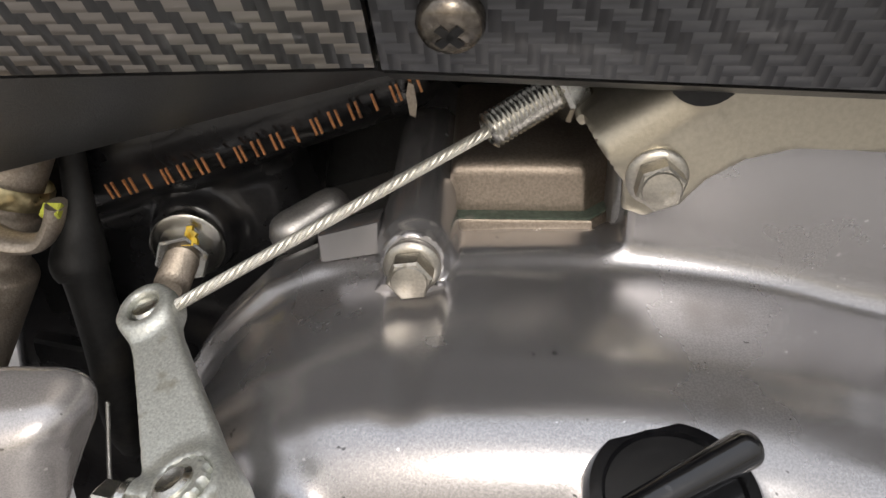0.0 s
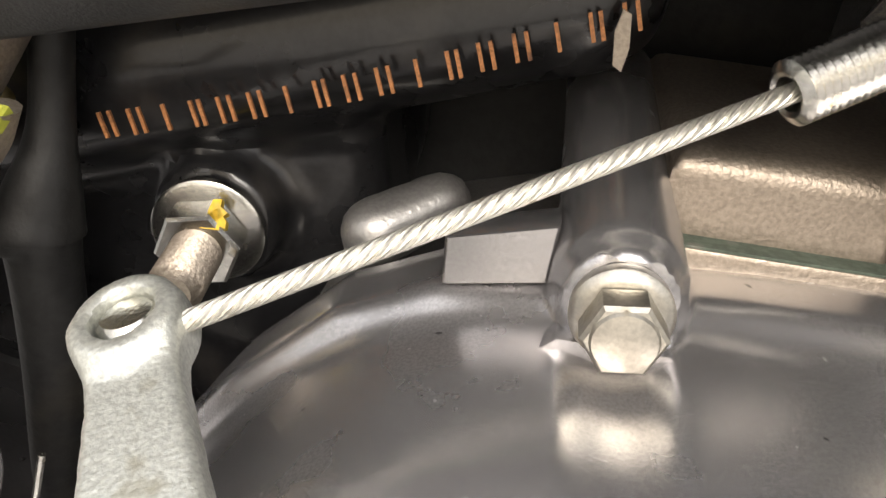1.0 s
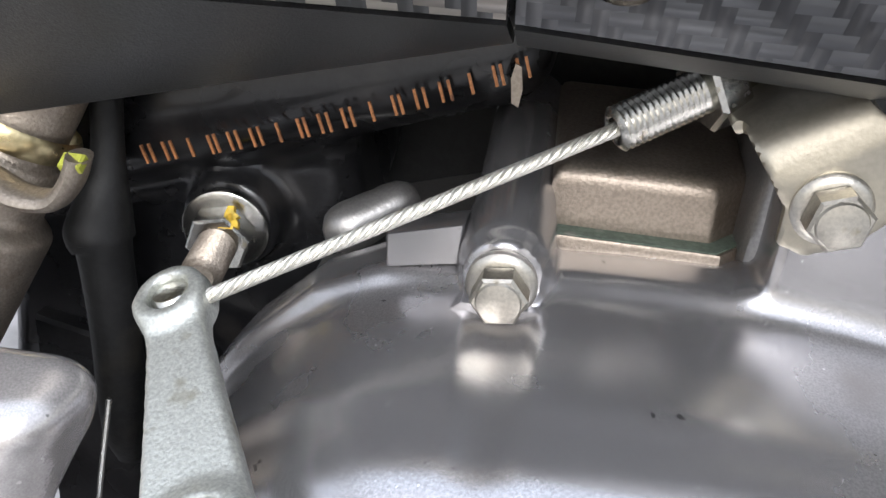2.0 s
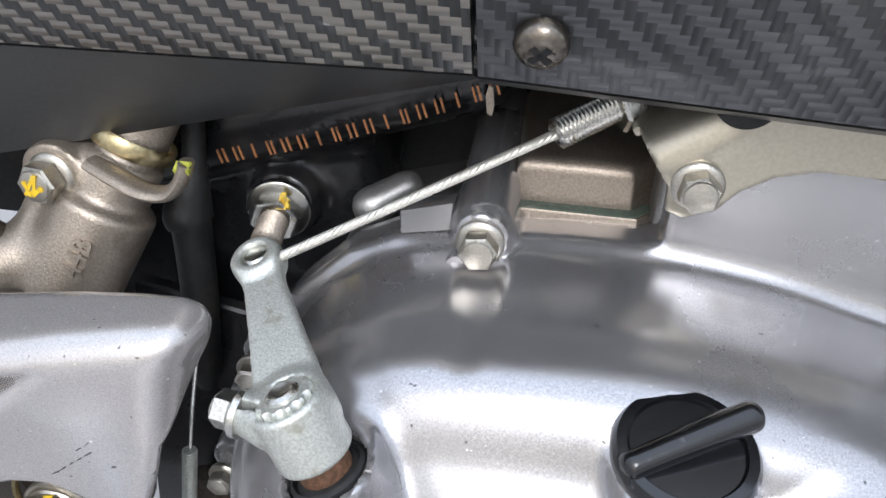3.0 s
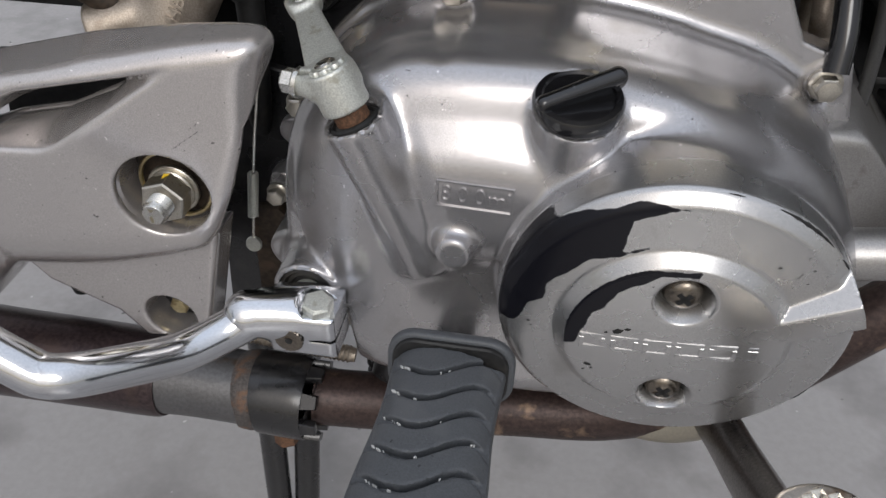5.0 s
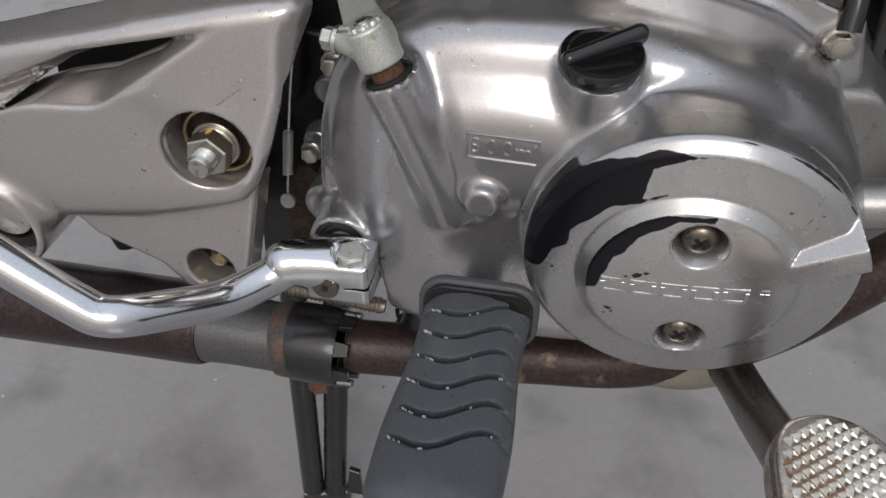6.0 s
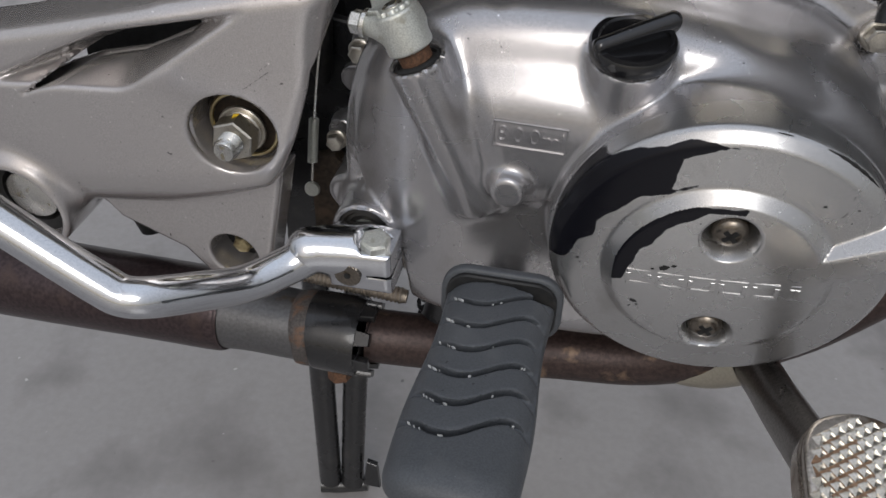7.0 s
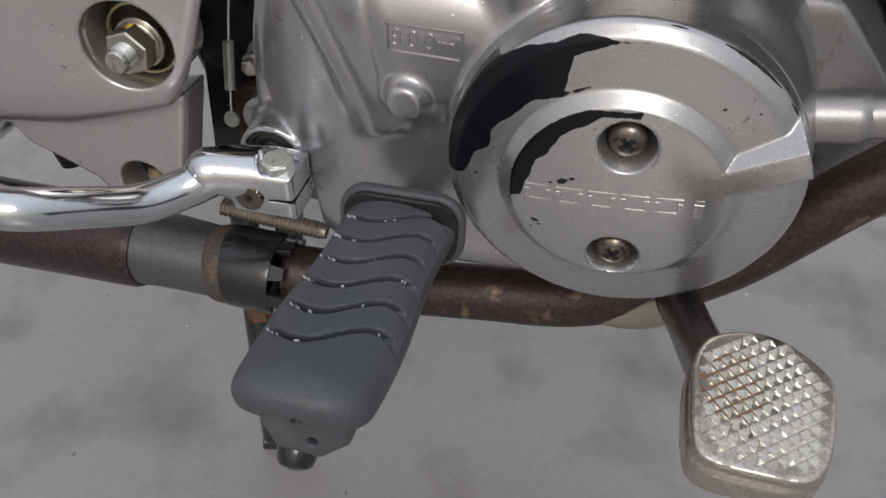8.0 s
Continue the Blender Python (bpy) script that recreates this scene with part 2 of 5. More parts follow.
def prism(outline, z0, z1, bevel=0.0):
    """A straight prism over a convex outline with softened rims."""
    cx = sum(p[0] for p in outline) / len(outline)
    cy = sum(p[1] for p in outline) / len(outline)
    size = max(math.hypot(p[0] - cx, p[1] - cy) for p in outline)
    s = 1 - bevel / size
    rows = [(s, z0), (1, z0 + bevel), (1, z1 - bevel), (s, z1)] if bevel else [(1, z0), (1, z1)]
    verts = [(cx + (x - cx) * k, cy + (y - cy) * k, z) for k, z in rows for x, y in outline]
    n = len(outline)
    faces = [(j * n + i, j * n + (i + 1) % n, (j + 1) * n + (i + 1) % n, (j + 1) * n + i) for j in range(len(rows) - 1) for i in range(n)]
    faces.append(tuple(range(n - 1, -1, -1)))
    faces.append(tuple((len(rows) - 1) * n + i for i in range(n)))
    return verts, faces


def hexagon(r, spin=0.0):
    return [(r * math.cos(radians(60 * i + spin)), r * math.sin(radians(60 * i + spin))) for i in range(6)]


def curve_points(points, n=8):
    """Points of a smooth curve through rows of numbers."""
    p = np.array(points, float)
    p = np.vstack([2 * p[0] - p[1], p, 2 * p[-1] - p[-2]])
    out = []
    for i in range(1, len(p) - 2):
        for s in np.arange(n) / n:
            a, b, c, d = p[i - 1:i + 3]
            out.append(0.5 * (2 * b + (c - a) * s + (2 * a - 5 * b + 4 * c - d) * s ** 2 + (3 * b - a - 3 * c + d) * s ** 3))
    out.append(p[-2])
    return np.array(out)


def tube(points, radius, n=20, steps=8, flat=1.0, smooth=True):
    """A round bar along points (x, y, z) or (x, y, z, radius)."""
    p = curve_points(points, steps) if smooth else np.array(points, float)
    path, radii = p[:, :3], (p[:, 3] if p.shape[1] > 3 else np.full(len(p), radius))
    tan = np.gradient(path, axis=0)
    tan /= np.linalg.norm(tan, axis=1)[:, None]
    ref = np.array([0, 0, 1.0]) if abs(tan[0][2]) < 0.9 else np.array([0, 1.0, 0])
    side = np.cross(tan[0], ref)
    verts, faces = [], []
    for k in range(len(path)):
        side = side - tan[k] * (side @ tan[k])
        side /= np.linalg.norm(side)
        up = np.cross(side, tan[k])
        for i in range(n):
            a = 2 * math.pi * i / n
            verts.append(tuple(path[k] + radii[k] * (math.cos(a) * side * flat + math.sin(a) * up)))
    for k in range(len(path) - 1):
        for i in range(n):
            i2 = (i + 1) % n
            faces.append((k * n + i, k * n + i2, (k + 1) * n + i2, (k + 1) * n + i))
    faces.append(tuple(range(n - 1, -1, -1)))
    faces.append(tuple((len(path) - 1) * n + i for i in range(n)))
    return verts, faces


# Solids described by signed distance, blended like castings, then meshed.
def d_poly(a, b, outline):
    o = np.array(outline, np.float32)
    d = np.full(np.broadcast_shapes(a.shape, b.shape), 1e9, np.float32)
    s = np.ones(d.shape, np.float32)
    for i in range(len(o)):
        (x1, y1), (x0, y0) = o[i - 1], o[i]
        ex, ey = x1 - x0, y1 - y0
        wx, wy = a - x0, b - y0
        k = np.clip((wx * ex + wy * ey) / (ex * ex + ey * ey), 0, 1)
        d = np.minimum(d, (wx - ex * k) ** 2 + (wy - ey * k) ** 2)
        c1, c2, c3 = b >= y0, b < y1, ex * wy > ey * wx
        s = np.where((c1 & c2 & c3) | (~c1 & ~c2 & ~c3), -s, s)
    return s * np.sqrt(d)


def soft_outline(outline, margin=0.03, step=0.0005, blur=6):
    """The distance to an outline with its corners eased, as a function of two coordinates."""
    o = np.array(outline)
    a0, b0 = o.min(0) - margin
    a1, b1 = o.max(0) + margin
    g = d_poly(np.arange(a0, a1, step, dtype=np.float32)[:, None], np.arange(b0, b1, step, dtype=np.float32)[None, :], outline)
    for _ in range(3):
        for ax in (0, 1):
            g = sum(np.roll(np.pad(g, blur, "edge"), k, ax) for k in range(-blur, blur + 1))[blur:-blur, blur:-blur] / (2 * blur + 1)

    def sample(a, b):
        u, w = np.clip((a - a0) / step, 0, g.shape[0] - 1.001), np.clip((b - b0) / step, 0, g.shape[1] - 1.001)
        i, j = u.astype(int), w.astype(int)
        u, w = u - i, w - j
        return (g[i, j] * (1 - u) + g[i + 1, j] * u) * (1 - w) + (g[i, j + 1] * (1 - u) + g[i + 1, j + 1] * u) * w
    return sample


def d_slab(d2, c, c0, c1, r=0.0):
    """A flat outline's distance raised into a slab between c0 and c1, edges rounded by r."""
    u, w = d2 + r, np.abs(c - (c0 + c1) / 2) - (c1 - c0) / 2 + r
    return np.minimum(np.maximum(u, w), 0) + np.hypot(np.maximum(u, 0), np.maximum(w, 0)) - r


def d_cone(X, Y, Z, a, b, ra, rb, r=0.0):
    """A capped cone from a to b."""
    a, b = np.array(a), np.array(b)
    ax = b - a
    h = np.linalg.norm(ax)
    ax = ax / h
    px, py, pz = X - a[0], Y - a[1], Z - a[2]
    t = px * ax[0] + py * ax[1] + pz * ax[2]
    q = np.sqrt(np.maximum(px * px + py * py + pz * pz - t * t, 0))
    return d_slab((q - (ra + (rb - ra) * np.clip(t / h, -0.2, 1.2))), t, 0, h, r)


def d_capsule(X, Y, Z, a, b, ra, rb):
    a, b = np.array(a), np.array(b)
    ax = b - a
    px, py, pz = X - a[0], Y - a[1], Z - a[2]
    k = np.clip((px * ax[0] + py * ax[1] + pz * ax[2]) / (ax @ ax), 0, 1)
    return np.sqrt((px - k * ax[0]) ** 2 + (py - k * ax[1]) ** 2 + (pz - k * ax[2]) ** 2) - (ra + (rb - ra) * k)


def plane(X, Y, Z, point, normal):
    n = np.array(normal, float)
    n /= np.linalg.norm(n)
    return (X - point[0]) * n[0] + (Y - point[1]) * n[1] + (Z - point[2]) * n[2]


def smin(a, b, k):
    h = np.maximum(k - np.abs(a - b), 0) / k
    return np.minimum(a, b) - h * h * k * 0.25


def smax(a, b, k):
    return -smin(-a, -b, k)


def cut(a, b, k=0.001):
    return smax(a, -b, k)


def solid(f, lo, hi, step):
    """Meshes the zero surface of f(X, Y, Z) inside a box."""
    axes = [np.arange(l - step, h + 2 * step, step, dtype=np.float32) for l, h in zip(lo, hi)]
    X, Y, Z = np.meshgrid(*axes, indexing="ij", sparse=True)
    v = np.array(np.broadcast_to(f(X, Y, Z), [len(a) for a in axes]), np.float32)
    v[[0, -1]] = np.maximum(v[[0, -1]], 1e-4)
    v[:, [0, -1]] = np.maximum(v[:, [0, -1]], 1e-4)
    v[:, :, [0, -1]] = np.maximum(v[:, :, [0, -1]], 1e-4)
    s = v < 0
    n = np.array(v.shape)
    total = np.zeros((*(n - 1), 3), np.float32)
    count = np.zeros(n - 1, np.float32)
    for ax in range(3):
        others = [i for i in range(3) if i != ax]
        for du in (0, 1):
            for dw in (0, 1):
                a, b = [slice(0, -1)] * 3, [slice(0, -1)] * 3
                for sl in (a, b):
                    sl[others[0]] = slice(du, n[others[0]] - 1 + du)
                    sl[others[1]] = slice(dw, n[others[1]] - 1 + dw)
                b[ax] = slice(1, n[ax])
                va, vb = v[tuple(a)], v[tuple(b)]
                hit = s[tuple(a)] != s[tuple(b)]
                t = np.where(hit, va / np.where(va == vb, 1, va - vb), 0)
                count += hit
                total[..., ax] += np.where(hit, t, 0)
                total[..., others[0]] += hit * du
                total[..., others[1]] += hit * dw
    used = count > 0
    index = np.full(n - 1, -1, np.int64)
    index[used] = np.arange(used.sum())
    at = np.argwhere(used)
    verts = np.array([a[0] for a in axes]) + (at + total[used] / count[used][:, None]) * step
    faces = []
    for ax in range(3):
        u, w = (ax + 1) % 3, (ax + 2) % 3
        a, b = [slice(1, -1)] * 3, [slice(1, -1)] * 3
        a[ax], b[ax] = slice(0, n[ax] - 1), slice(1, n[ax])
        change = s[tuple(a)] != s[tuple(b)]
        start = s[tuple(a)][change]
        q = np.argwhere(change) + 1
        q[:, ax] -= 1
        corner = []
        for du, dw in ((-1, -1), (0, -1), (0, 0), (-1, 0)):
            c = q.copy()
            c[:, u] += du
            c[:, w] += dw
            corner.append(index[c[:, 0], c[:, 1], c[:, 2]])
        quad = np.stack(corner, 1)
        quad[~start] = quad[~start][:, ::-1]
        faces.append(quad)
    p = verts.astype(np.float64)
    e = step * 0.1
    for _ in range(3):
        d = f(p[:, 0], p[:, 1], p[:, 2])
        g = np.stack([f(*(p + e * np.eye(3)[i]).T) - f(*(p - e * np.eye(3)[i]).T) for i in range(3)], 1) / (2 * e)
        move = g * (d / np.maximum((g * g).sum(1), 0.2))[:, None]
        p -= np.clip(move, -step * 0.5, step * 0.5)
    return p.tolist(), np.vstack(faces).tolist()


def lettering(text, size, depth, m, bold=0.0):
    """Raised characters as a mesh, reading along x in the pose m."""
    cu = bpy.data.curves.new("text", "FONT")
    cu.body, cu.size, cu.extrude, cu.offset, cu.resolution_u = text, size, depth, bold, 3
    cu.align_x, cu.align_y = "CENTER", "CENTER"
    ob = bpy.data.objects.new("text", cu)
    scene.collection.objects.link(ob)
    me = bpy.data.meshes.new_from_object(ob.evaluated_get(bpy.context.evaluated_depsgraph_get()))
    geo = [tuple(m @ v.co) for v in me.vertices], [tuple(p.vertices) for p in me.polygons]
    bpy.data.objects.remove(ob)
    bpy.data.curves.remove(cu)
    bpy.data.meshes.remove(me)
    return geo


def facing(x, y, z, spin=0.0):
    """A pose on a face that looks along -y, its own x along the bike."""
    return Matrix.Translation((x, y, z)) @ Matrix.Rotation(radians(90), 4, "X") @ Matrix.Rotation(radians(spin), 4, "Z")


def flange_bolt(parent, at, axis=(0, -1, 0), s=1.0, spin=0.0, mat=None, label="", name="flange_bolt"):
    """A hexagon bolt with its washer flange and dished head."""
    flange = lathe([(0.0060 * s, -0.001 * s), (0.0061 * s, 0.0006 * s), (0.0056 * s, 0.0012 * s), (0.0047 * s, 0.0016 * s)], 32)
    head = prism(hexagon(0.0049 * s), 0.0015 * s, 0.0062 * s, 0.0005 * s)
    crown = lathe([(0.0040 * s, 0.0060 * s), (0.0036 * s, 0.0066 * s), (0.0020 * s, 0.0069 * s)], 24)
    return part(name, placed(join(flange, head, crown), along(at, axis, spin)), mat or BOLT, parent, label)


# ---- setting ----
def ground():
    r = 40.0
    ob = part("ground", ([(-r, -r, 0), (r, -r, 0), (r, r, 0), (-r, r, 0)], [(0, 1, 2, 3)]), FLOOR)
    tagged(ob, "worn grey concrete floor with faint stains", "floor", kind="structure")


ground()

bike = new("motorcycle")
tagged(bike, "silver and black motorcycle with a worn engine, parked on concrete", "motorcycle")


# ---- engine: clutch cover ----
CX, CZ = 0.073, 0.3185
FLANGE = [(-0.090, 0.268), (-0.0875, 0.300), (-0.0845, 0.330), (-0.0775, 0.3580), (-0.0645, 0.3765), (-0.0500, 0.3905), (-0.0365, 0.3970), (-0.0220, 0.3992), (0.006, 0.4010),
          (0.026, 0.4014), (0.0305, 0.4035), (0.0300, 0.424), (0.046, 0.432), (0.062, 0.437), (0.080, 0.436), (0.093, 0.426), (0.1015, 0.408), (0.1110, 0.390), (0.1300, 0.383),
          (0.137, 0.355), (0.139, 0.300), (0.122, 0.272), (0.092, 0.262), (0.030, 0.240), (-0.040, 0.240), (-0.080, 0.248)]


# outline of the bulging body where it meets the flange
BODY = [tuple(p) for p in curve_points([(-0.0830, 0.268), (-0.0820, 0.300), (-0.0795, 0.330), (-0.0725, 0.3560), (-0.0615, 0.3740), (-0.0470, 0.3872), (-0.0330, 0.3940), (-0.0150, 0.3972), (0.0080, 0.3982), (0.0300, 0.3980),
                                        (0.0520, 0.3952), (0.0720, 0.3905), (0.0930, 0.3820), (0.1100, 0.3715), (0.1210, 0.3600), (0.1300, 0.3420), (0.1335, 0.3220), (0.1310, 0.3000), (0.1210, 0.2780), (0.1020, 0.2590),
                                        (0.0700, 0.2450), (0.0200, 0.2400), (-0.0400, 0.2430), (-0.0720, 0.2520), (-0.0830, 0.268)], 4)[:-1]]
body_edge = soft_outline(BODY)
# the flank stands proud of the kick shaft's pad along this line
flank_edge = soft_outline([(-0.0770, 0.3340), (-0.0770, 0.3200), (-0.0690, 0.3030), (-0.0555, 0.2890), (-0.0495, 0.2780), (-0.0470, 0.2640), (-0.0470, 0.2350), (0.1400, 0.2350), (0.1400, 0.4200), (-0.0300, 0.4200), (-0.0620, 0.3800), (-0.0710, 0.3560)], blur=4)


def cover_shape(X, Y, Z):
    flange = d_slab(d_poly(X, Z, FLANGE), Y, 0.1550, 0.169, 0.0015)
    side = body_edge(X, Z) + np.interp(X, [-0.07, -0.05, -0.03, 0.045, 0.085], [0.04, 0.10, 0.125, 0.13, 0.07]).astype(X.dtype) * (0.4 * (0.157 - Y) + 12.8 * np.maximum(0.157 - Y, 0) ** 2)
    soft = np.interp(X, [-0.048, -0.030], [0.025, 0.0035]).astype(X.dtype)
    low = smax(smax(side, plane(X, Y, Z, (0, 0.097, 0.30), (0, -1, 0.05)), 0.014), plane(X, Y, Z, (-0.045, 0.0975, 0), (-0.6, -0.8, 0)), 0.014)
    low = smin(smax(low, flank_edge(X, Z), 0.0025), smax(side, 0.1235 - Y, 0.006), 0.003)
    low = np.maximum(low, Y - 0.160)
    front = smax(plane(X, Y, Z, (0, 0.089, 0), (0, -1, 0)), plane(X, Y, Z, (0, 0.0885, 0.363), (0, -0.8, 0.6)) + 1.6 * (X - 0.002) ** 2 + 2.0 * (Z - 0.377) ** 2, 0.005)
    front = smax(front, side, soft)
    front = smax(front, plane(X, Y, Z, (-0.028, 0.10, 0.390), (-0.93, -0.35, -0.246)), 0.006)
    front = smax(front, plane(X, Y, Z, (0, 0.09, 0.318), (0.25, -0.35, -1)), 0.020)
    front = np.maximum(smax(front, X - 0.108 + 1.2 * np.maximum(0.30 - Z, 0), 0.004), Y - 0.160)
    r = np.hypot(X - CX, Z - CZ)
    dome = d_slab((r - 0.0598 - (Y - 0.085) * 0.07) * 0.99, Y, 0.082, 0.160, 0.003)
    blend = np.interp(X, [0.055, 0.095], [0.003, 0.016]).astype(X.dtype)
    body = smin(smin(low, front, 0.003), dome, blend)
    tower = d_cone(X, Y, Z, (-0.0150, 0.0985, 0.314), (-0.0380, 0.0913, 0.3782), 0.0080, 0.0108, 0.001)
    body = smin(body, tower, 0.009)
    neck = d_cone(X, Y, Z, (0.0333, 0.1125, 0.337), (0.0335, 0.1015, 0.3832), 0.0160, 0.0142, 0.001)
    body = smin(body, neck, 0.0035)
    body = smin(body, d_cone(X, Y, Z, (-0.003, 0.10, 0.3320), (-0.003, 0.0835, 0.3320), 0.0082, 0.0064, 0.0018), 0.004)
    pad = d_cone(X, Y, Z, (-0.060, 0.150, 0.280), (-0.060, 0.1215, 0.278), 0.027, 0.023, 0.003)
    body = smin(body, pad, 0.003)
    kick = d_cone(X, Y, Z, (-0.0667, 0.150, 0.2870), (-0.0667, 0.1035, 0.2870), 0.0155, 0.0140, 0.0015)
    body = smin(body, kick, 0.004)
    ear = d_cone(X, Y, Z, (-0.083, 0.160, 0.284), (-0.083, 0.128, 0.288), 0.010, 0.008, 0.003)
    body = smin(body, ear, 0.006)
    for x, z in ((-0.0785, 0.3490), (-0.0830, 0.3335), (-0.0936, 0.3020)):
        lug = d_cone(X, Y, Z, (x, 0.169, z), (x, 0.1575 if z != 0.3335 else 0.152, z), 0.0070, 0.0062, 0.0012)
        flange = smin(flange, smin(lug, d_capsule(X, Y, Z, (x, 0.164, z), (x + 0.012, 0.164, z), 0.005, 0.006), 0.003), 0.004)
    all_ = smin(body, flange, 0.0075)
    for x, z, y, reach in ((-0.014, 0.4030, 0.147, 0.098), (0.1217, 0.3757, 0.1535, 0.136)):
        boss = d_cone(X, Y, Z, (x, 0.166, z), (x, y, z), 0.0078, 0.0072, 0.001)
        all_ = smin(all_, boss, 0.003)
        groove = d_cone(X, Y, Z, (x, y, z), (x, reach, z - (y - reach) * 0.10), 0.0068, 0.0062)
        all_ = cut(all_, groove, 0.0030)
    all_ = cut(all_, d_cone(X, Y, Z, (-0.0360, 0.0912, 0.3740), (-0.0406, 0.0913, 0.3845), 0.0088, 0.0088), 0.0006)
    all_ = cut(all_, d_cone(X, Y, Z, (-0.0667, 0.118, 0.2870), (-0.0667, 0.09, 0.2870), 0.0116, 0.0118), 0.0008)
    all_ = cut(all_, d_cone(X, Y, Z, (0.0335, 0.104, 0.374), (0.0337, 0.0998, 0.392), 0.0112, 0.0112), 0.0008)
    ridge = d_cone(X, Y, Z, (-0.014, 0.152, 0.4035), (-0.014, 0.215, 0.4130), 0.0078, 0.0080, 0.001)
    return smin(all_, ridge, 0.003)


cover = part("clutch_cover", solid(cover_shape, (-0.104, 0.078, 0.226), (0.146, 0.220, 0.442), 0.0011), SILVER, bike,
             "silver-painted cast clutch cover with worn spots")

# raised capacity mark in its frame
mark = facing(0.0032, 0.0888, 0.3540, -2)
bars = []
for w, h, x, y in ((0.0265, 0.0007, 0, 0.0050), (0.0265, 0.0007, 0, -0.0050), (0.0007, 0.0100, -0.0129, 0), (0.0007, 0.0100, 0.0129, 0)):
    bars.append(placed(prism([(-w / 2, -h / 2), (w / 2, -h / 2), (w / 2, h / 2), (-w / 2, h / 2)], -0.0005, 0.0005, 0.0001), mark @ Matrix.Translation((x, y, 0))))
part("mark_frame", join(*bars), SILVER, cover)
for ch, x in (("8", -0.0098), ("0", -0.0040), ("0", 0.0018), ("m", 0.0076), ("l", 0.0116)):
    part("raised_character", lettering(ch, 0.0088, 0.0005, mark @ Matrix.Translation((x, -0.0003 if ch in "ml" else 0, 0)), -0.00015), SILVER, cover, smooth=False)

flange_bolt(cover, (-0.014, 0.1463, 0.4030), spin=8)
flange_bolt(cover, (0.1217, 0.1530, 0.3757), spin=4)
flange_bolt(cover, (-0.0928, 0.1500, 0.3022), s=0.85, spin=14)
flange_bolt(cover, (-0.0780, 0.1500, 0.3490), s=0.9, spin=2)
# pointed casting lip that the top bolt sits on
lip = [(-0.0098, -0.0076), (-0.0066, -0.0046), (0.0066, -0.0046), (0.0098, -0.0076), (0.0058, -0.0080), (0.0030, -0.0087), (-0.0030, -0.0087), (-0.0058, -0.0080)]
part("bolt_lip", placed(prism(lip, -0.010, 0.0), facing(-0.014, 0.1460, 0.4030)), SILVER, cover)

# small raised plate on the rim of the cover
tab = [(-0.0070, -0.0046), (0.0064, -0.0030), (0.0074, 0.0048), (-0.0068, 0.0020)]
part("cast_tab", placed(prism(tab, -0.008, 0.0, 0.0005), facing(-0.0290, 0.1545, 0.4035, 4) @ Matrix.Rotation(radians(-5), 4, "X")), SILVER, cover)

# round chrome plate over the clutch
def cap_shape(X, Y, Z):
    x, z = X - CX, Z - CZ
    r = np.hypot(x, z)
    ring = d_slab(r - 0.0575, Y, 0.0685, 0.0925, 0.0008)
    ring = smax(ring, (-(Y - 0.0735) * 0.72 + (r - 0.0532) * 0.69), 0.0012)
    ring = smax(ring, ((0.0704 - Y) + (r - 0.030) * 0.135) * 0.99, 0.0008)
    disc = smax(0.0658 - Y + r * r * 1.3, (r - 0.0326) * 0.70 - (Y - 0.0660) * 0.714, 0.0005)
    band = smax(0.0672 - Y, np.abs(z - 0.0173 - (x - 0.042) * 0.54) * 0.88 - 0.0046 - (Y - 0.0672) * 0.62, 0.0005)
    band = np.maximum(np.maximum(band, -x), np.maximum(r - 0.0575, 0.0318 - r))
    s = smin(ring, np.maximum(np.minimum(disc, band), Y - 0.085), 0.0006)
    for sx, sz in ((0.0735 - CX, 0.3395 - CZ), (0.0755 - CX, 0.2930 - CZ)):
        q = np.hypot(x - sx, z - sz)
        s = cut(s, d_slab((q - 0.0096 + (Y - 0.0660) * 0.45) * 0.91, Y, 0.06, 0.0735), 0.0006)
    return s


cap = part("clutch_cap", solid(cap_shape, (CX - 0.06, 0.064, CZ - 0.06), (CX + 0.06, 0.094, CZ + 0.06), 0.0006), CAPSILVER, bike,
           "round silver clutch cap, chipped, with a dark reflection painted in black")
# black zones that paint a dark reflection into the cap: outlines round its centre
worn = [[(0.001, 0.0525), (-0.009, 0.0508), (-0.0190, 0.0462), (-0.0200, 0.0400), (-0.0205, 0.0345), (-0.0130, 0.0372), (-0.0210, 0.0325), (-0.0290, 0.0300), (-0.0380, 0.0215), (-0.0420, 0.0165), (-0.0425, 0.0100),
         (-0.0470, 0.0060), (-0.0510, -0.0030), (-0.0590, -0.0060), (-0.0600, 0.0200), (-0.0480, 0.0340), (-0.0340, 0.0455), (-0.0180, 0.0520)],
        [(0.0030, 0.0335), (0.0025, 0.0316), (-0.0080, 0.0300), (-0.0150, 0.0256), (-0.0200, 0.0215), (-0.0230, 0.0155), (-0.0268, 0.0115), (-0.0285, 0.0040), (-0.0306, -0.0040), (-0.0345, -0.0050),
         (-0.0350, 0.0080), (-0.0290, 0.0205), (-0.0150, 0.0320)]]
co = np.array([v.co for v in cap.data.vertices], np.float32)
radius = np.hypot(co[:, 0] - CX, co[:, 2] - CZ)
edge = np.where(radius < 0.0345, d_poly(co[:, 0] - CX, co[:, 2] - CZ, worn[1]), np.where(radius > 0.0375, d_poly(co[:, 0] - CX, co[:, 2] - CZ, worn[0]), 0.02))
dark_zone = cap.data.attributes.new("dark_zone", "FLOAT", "POINT")
dark_zone.data.foreach_set("value", edge.astype(np.float32))


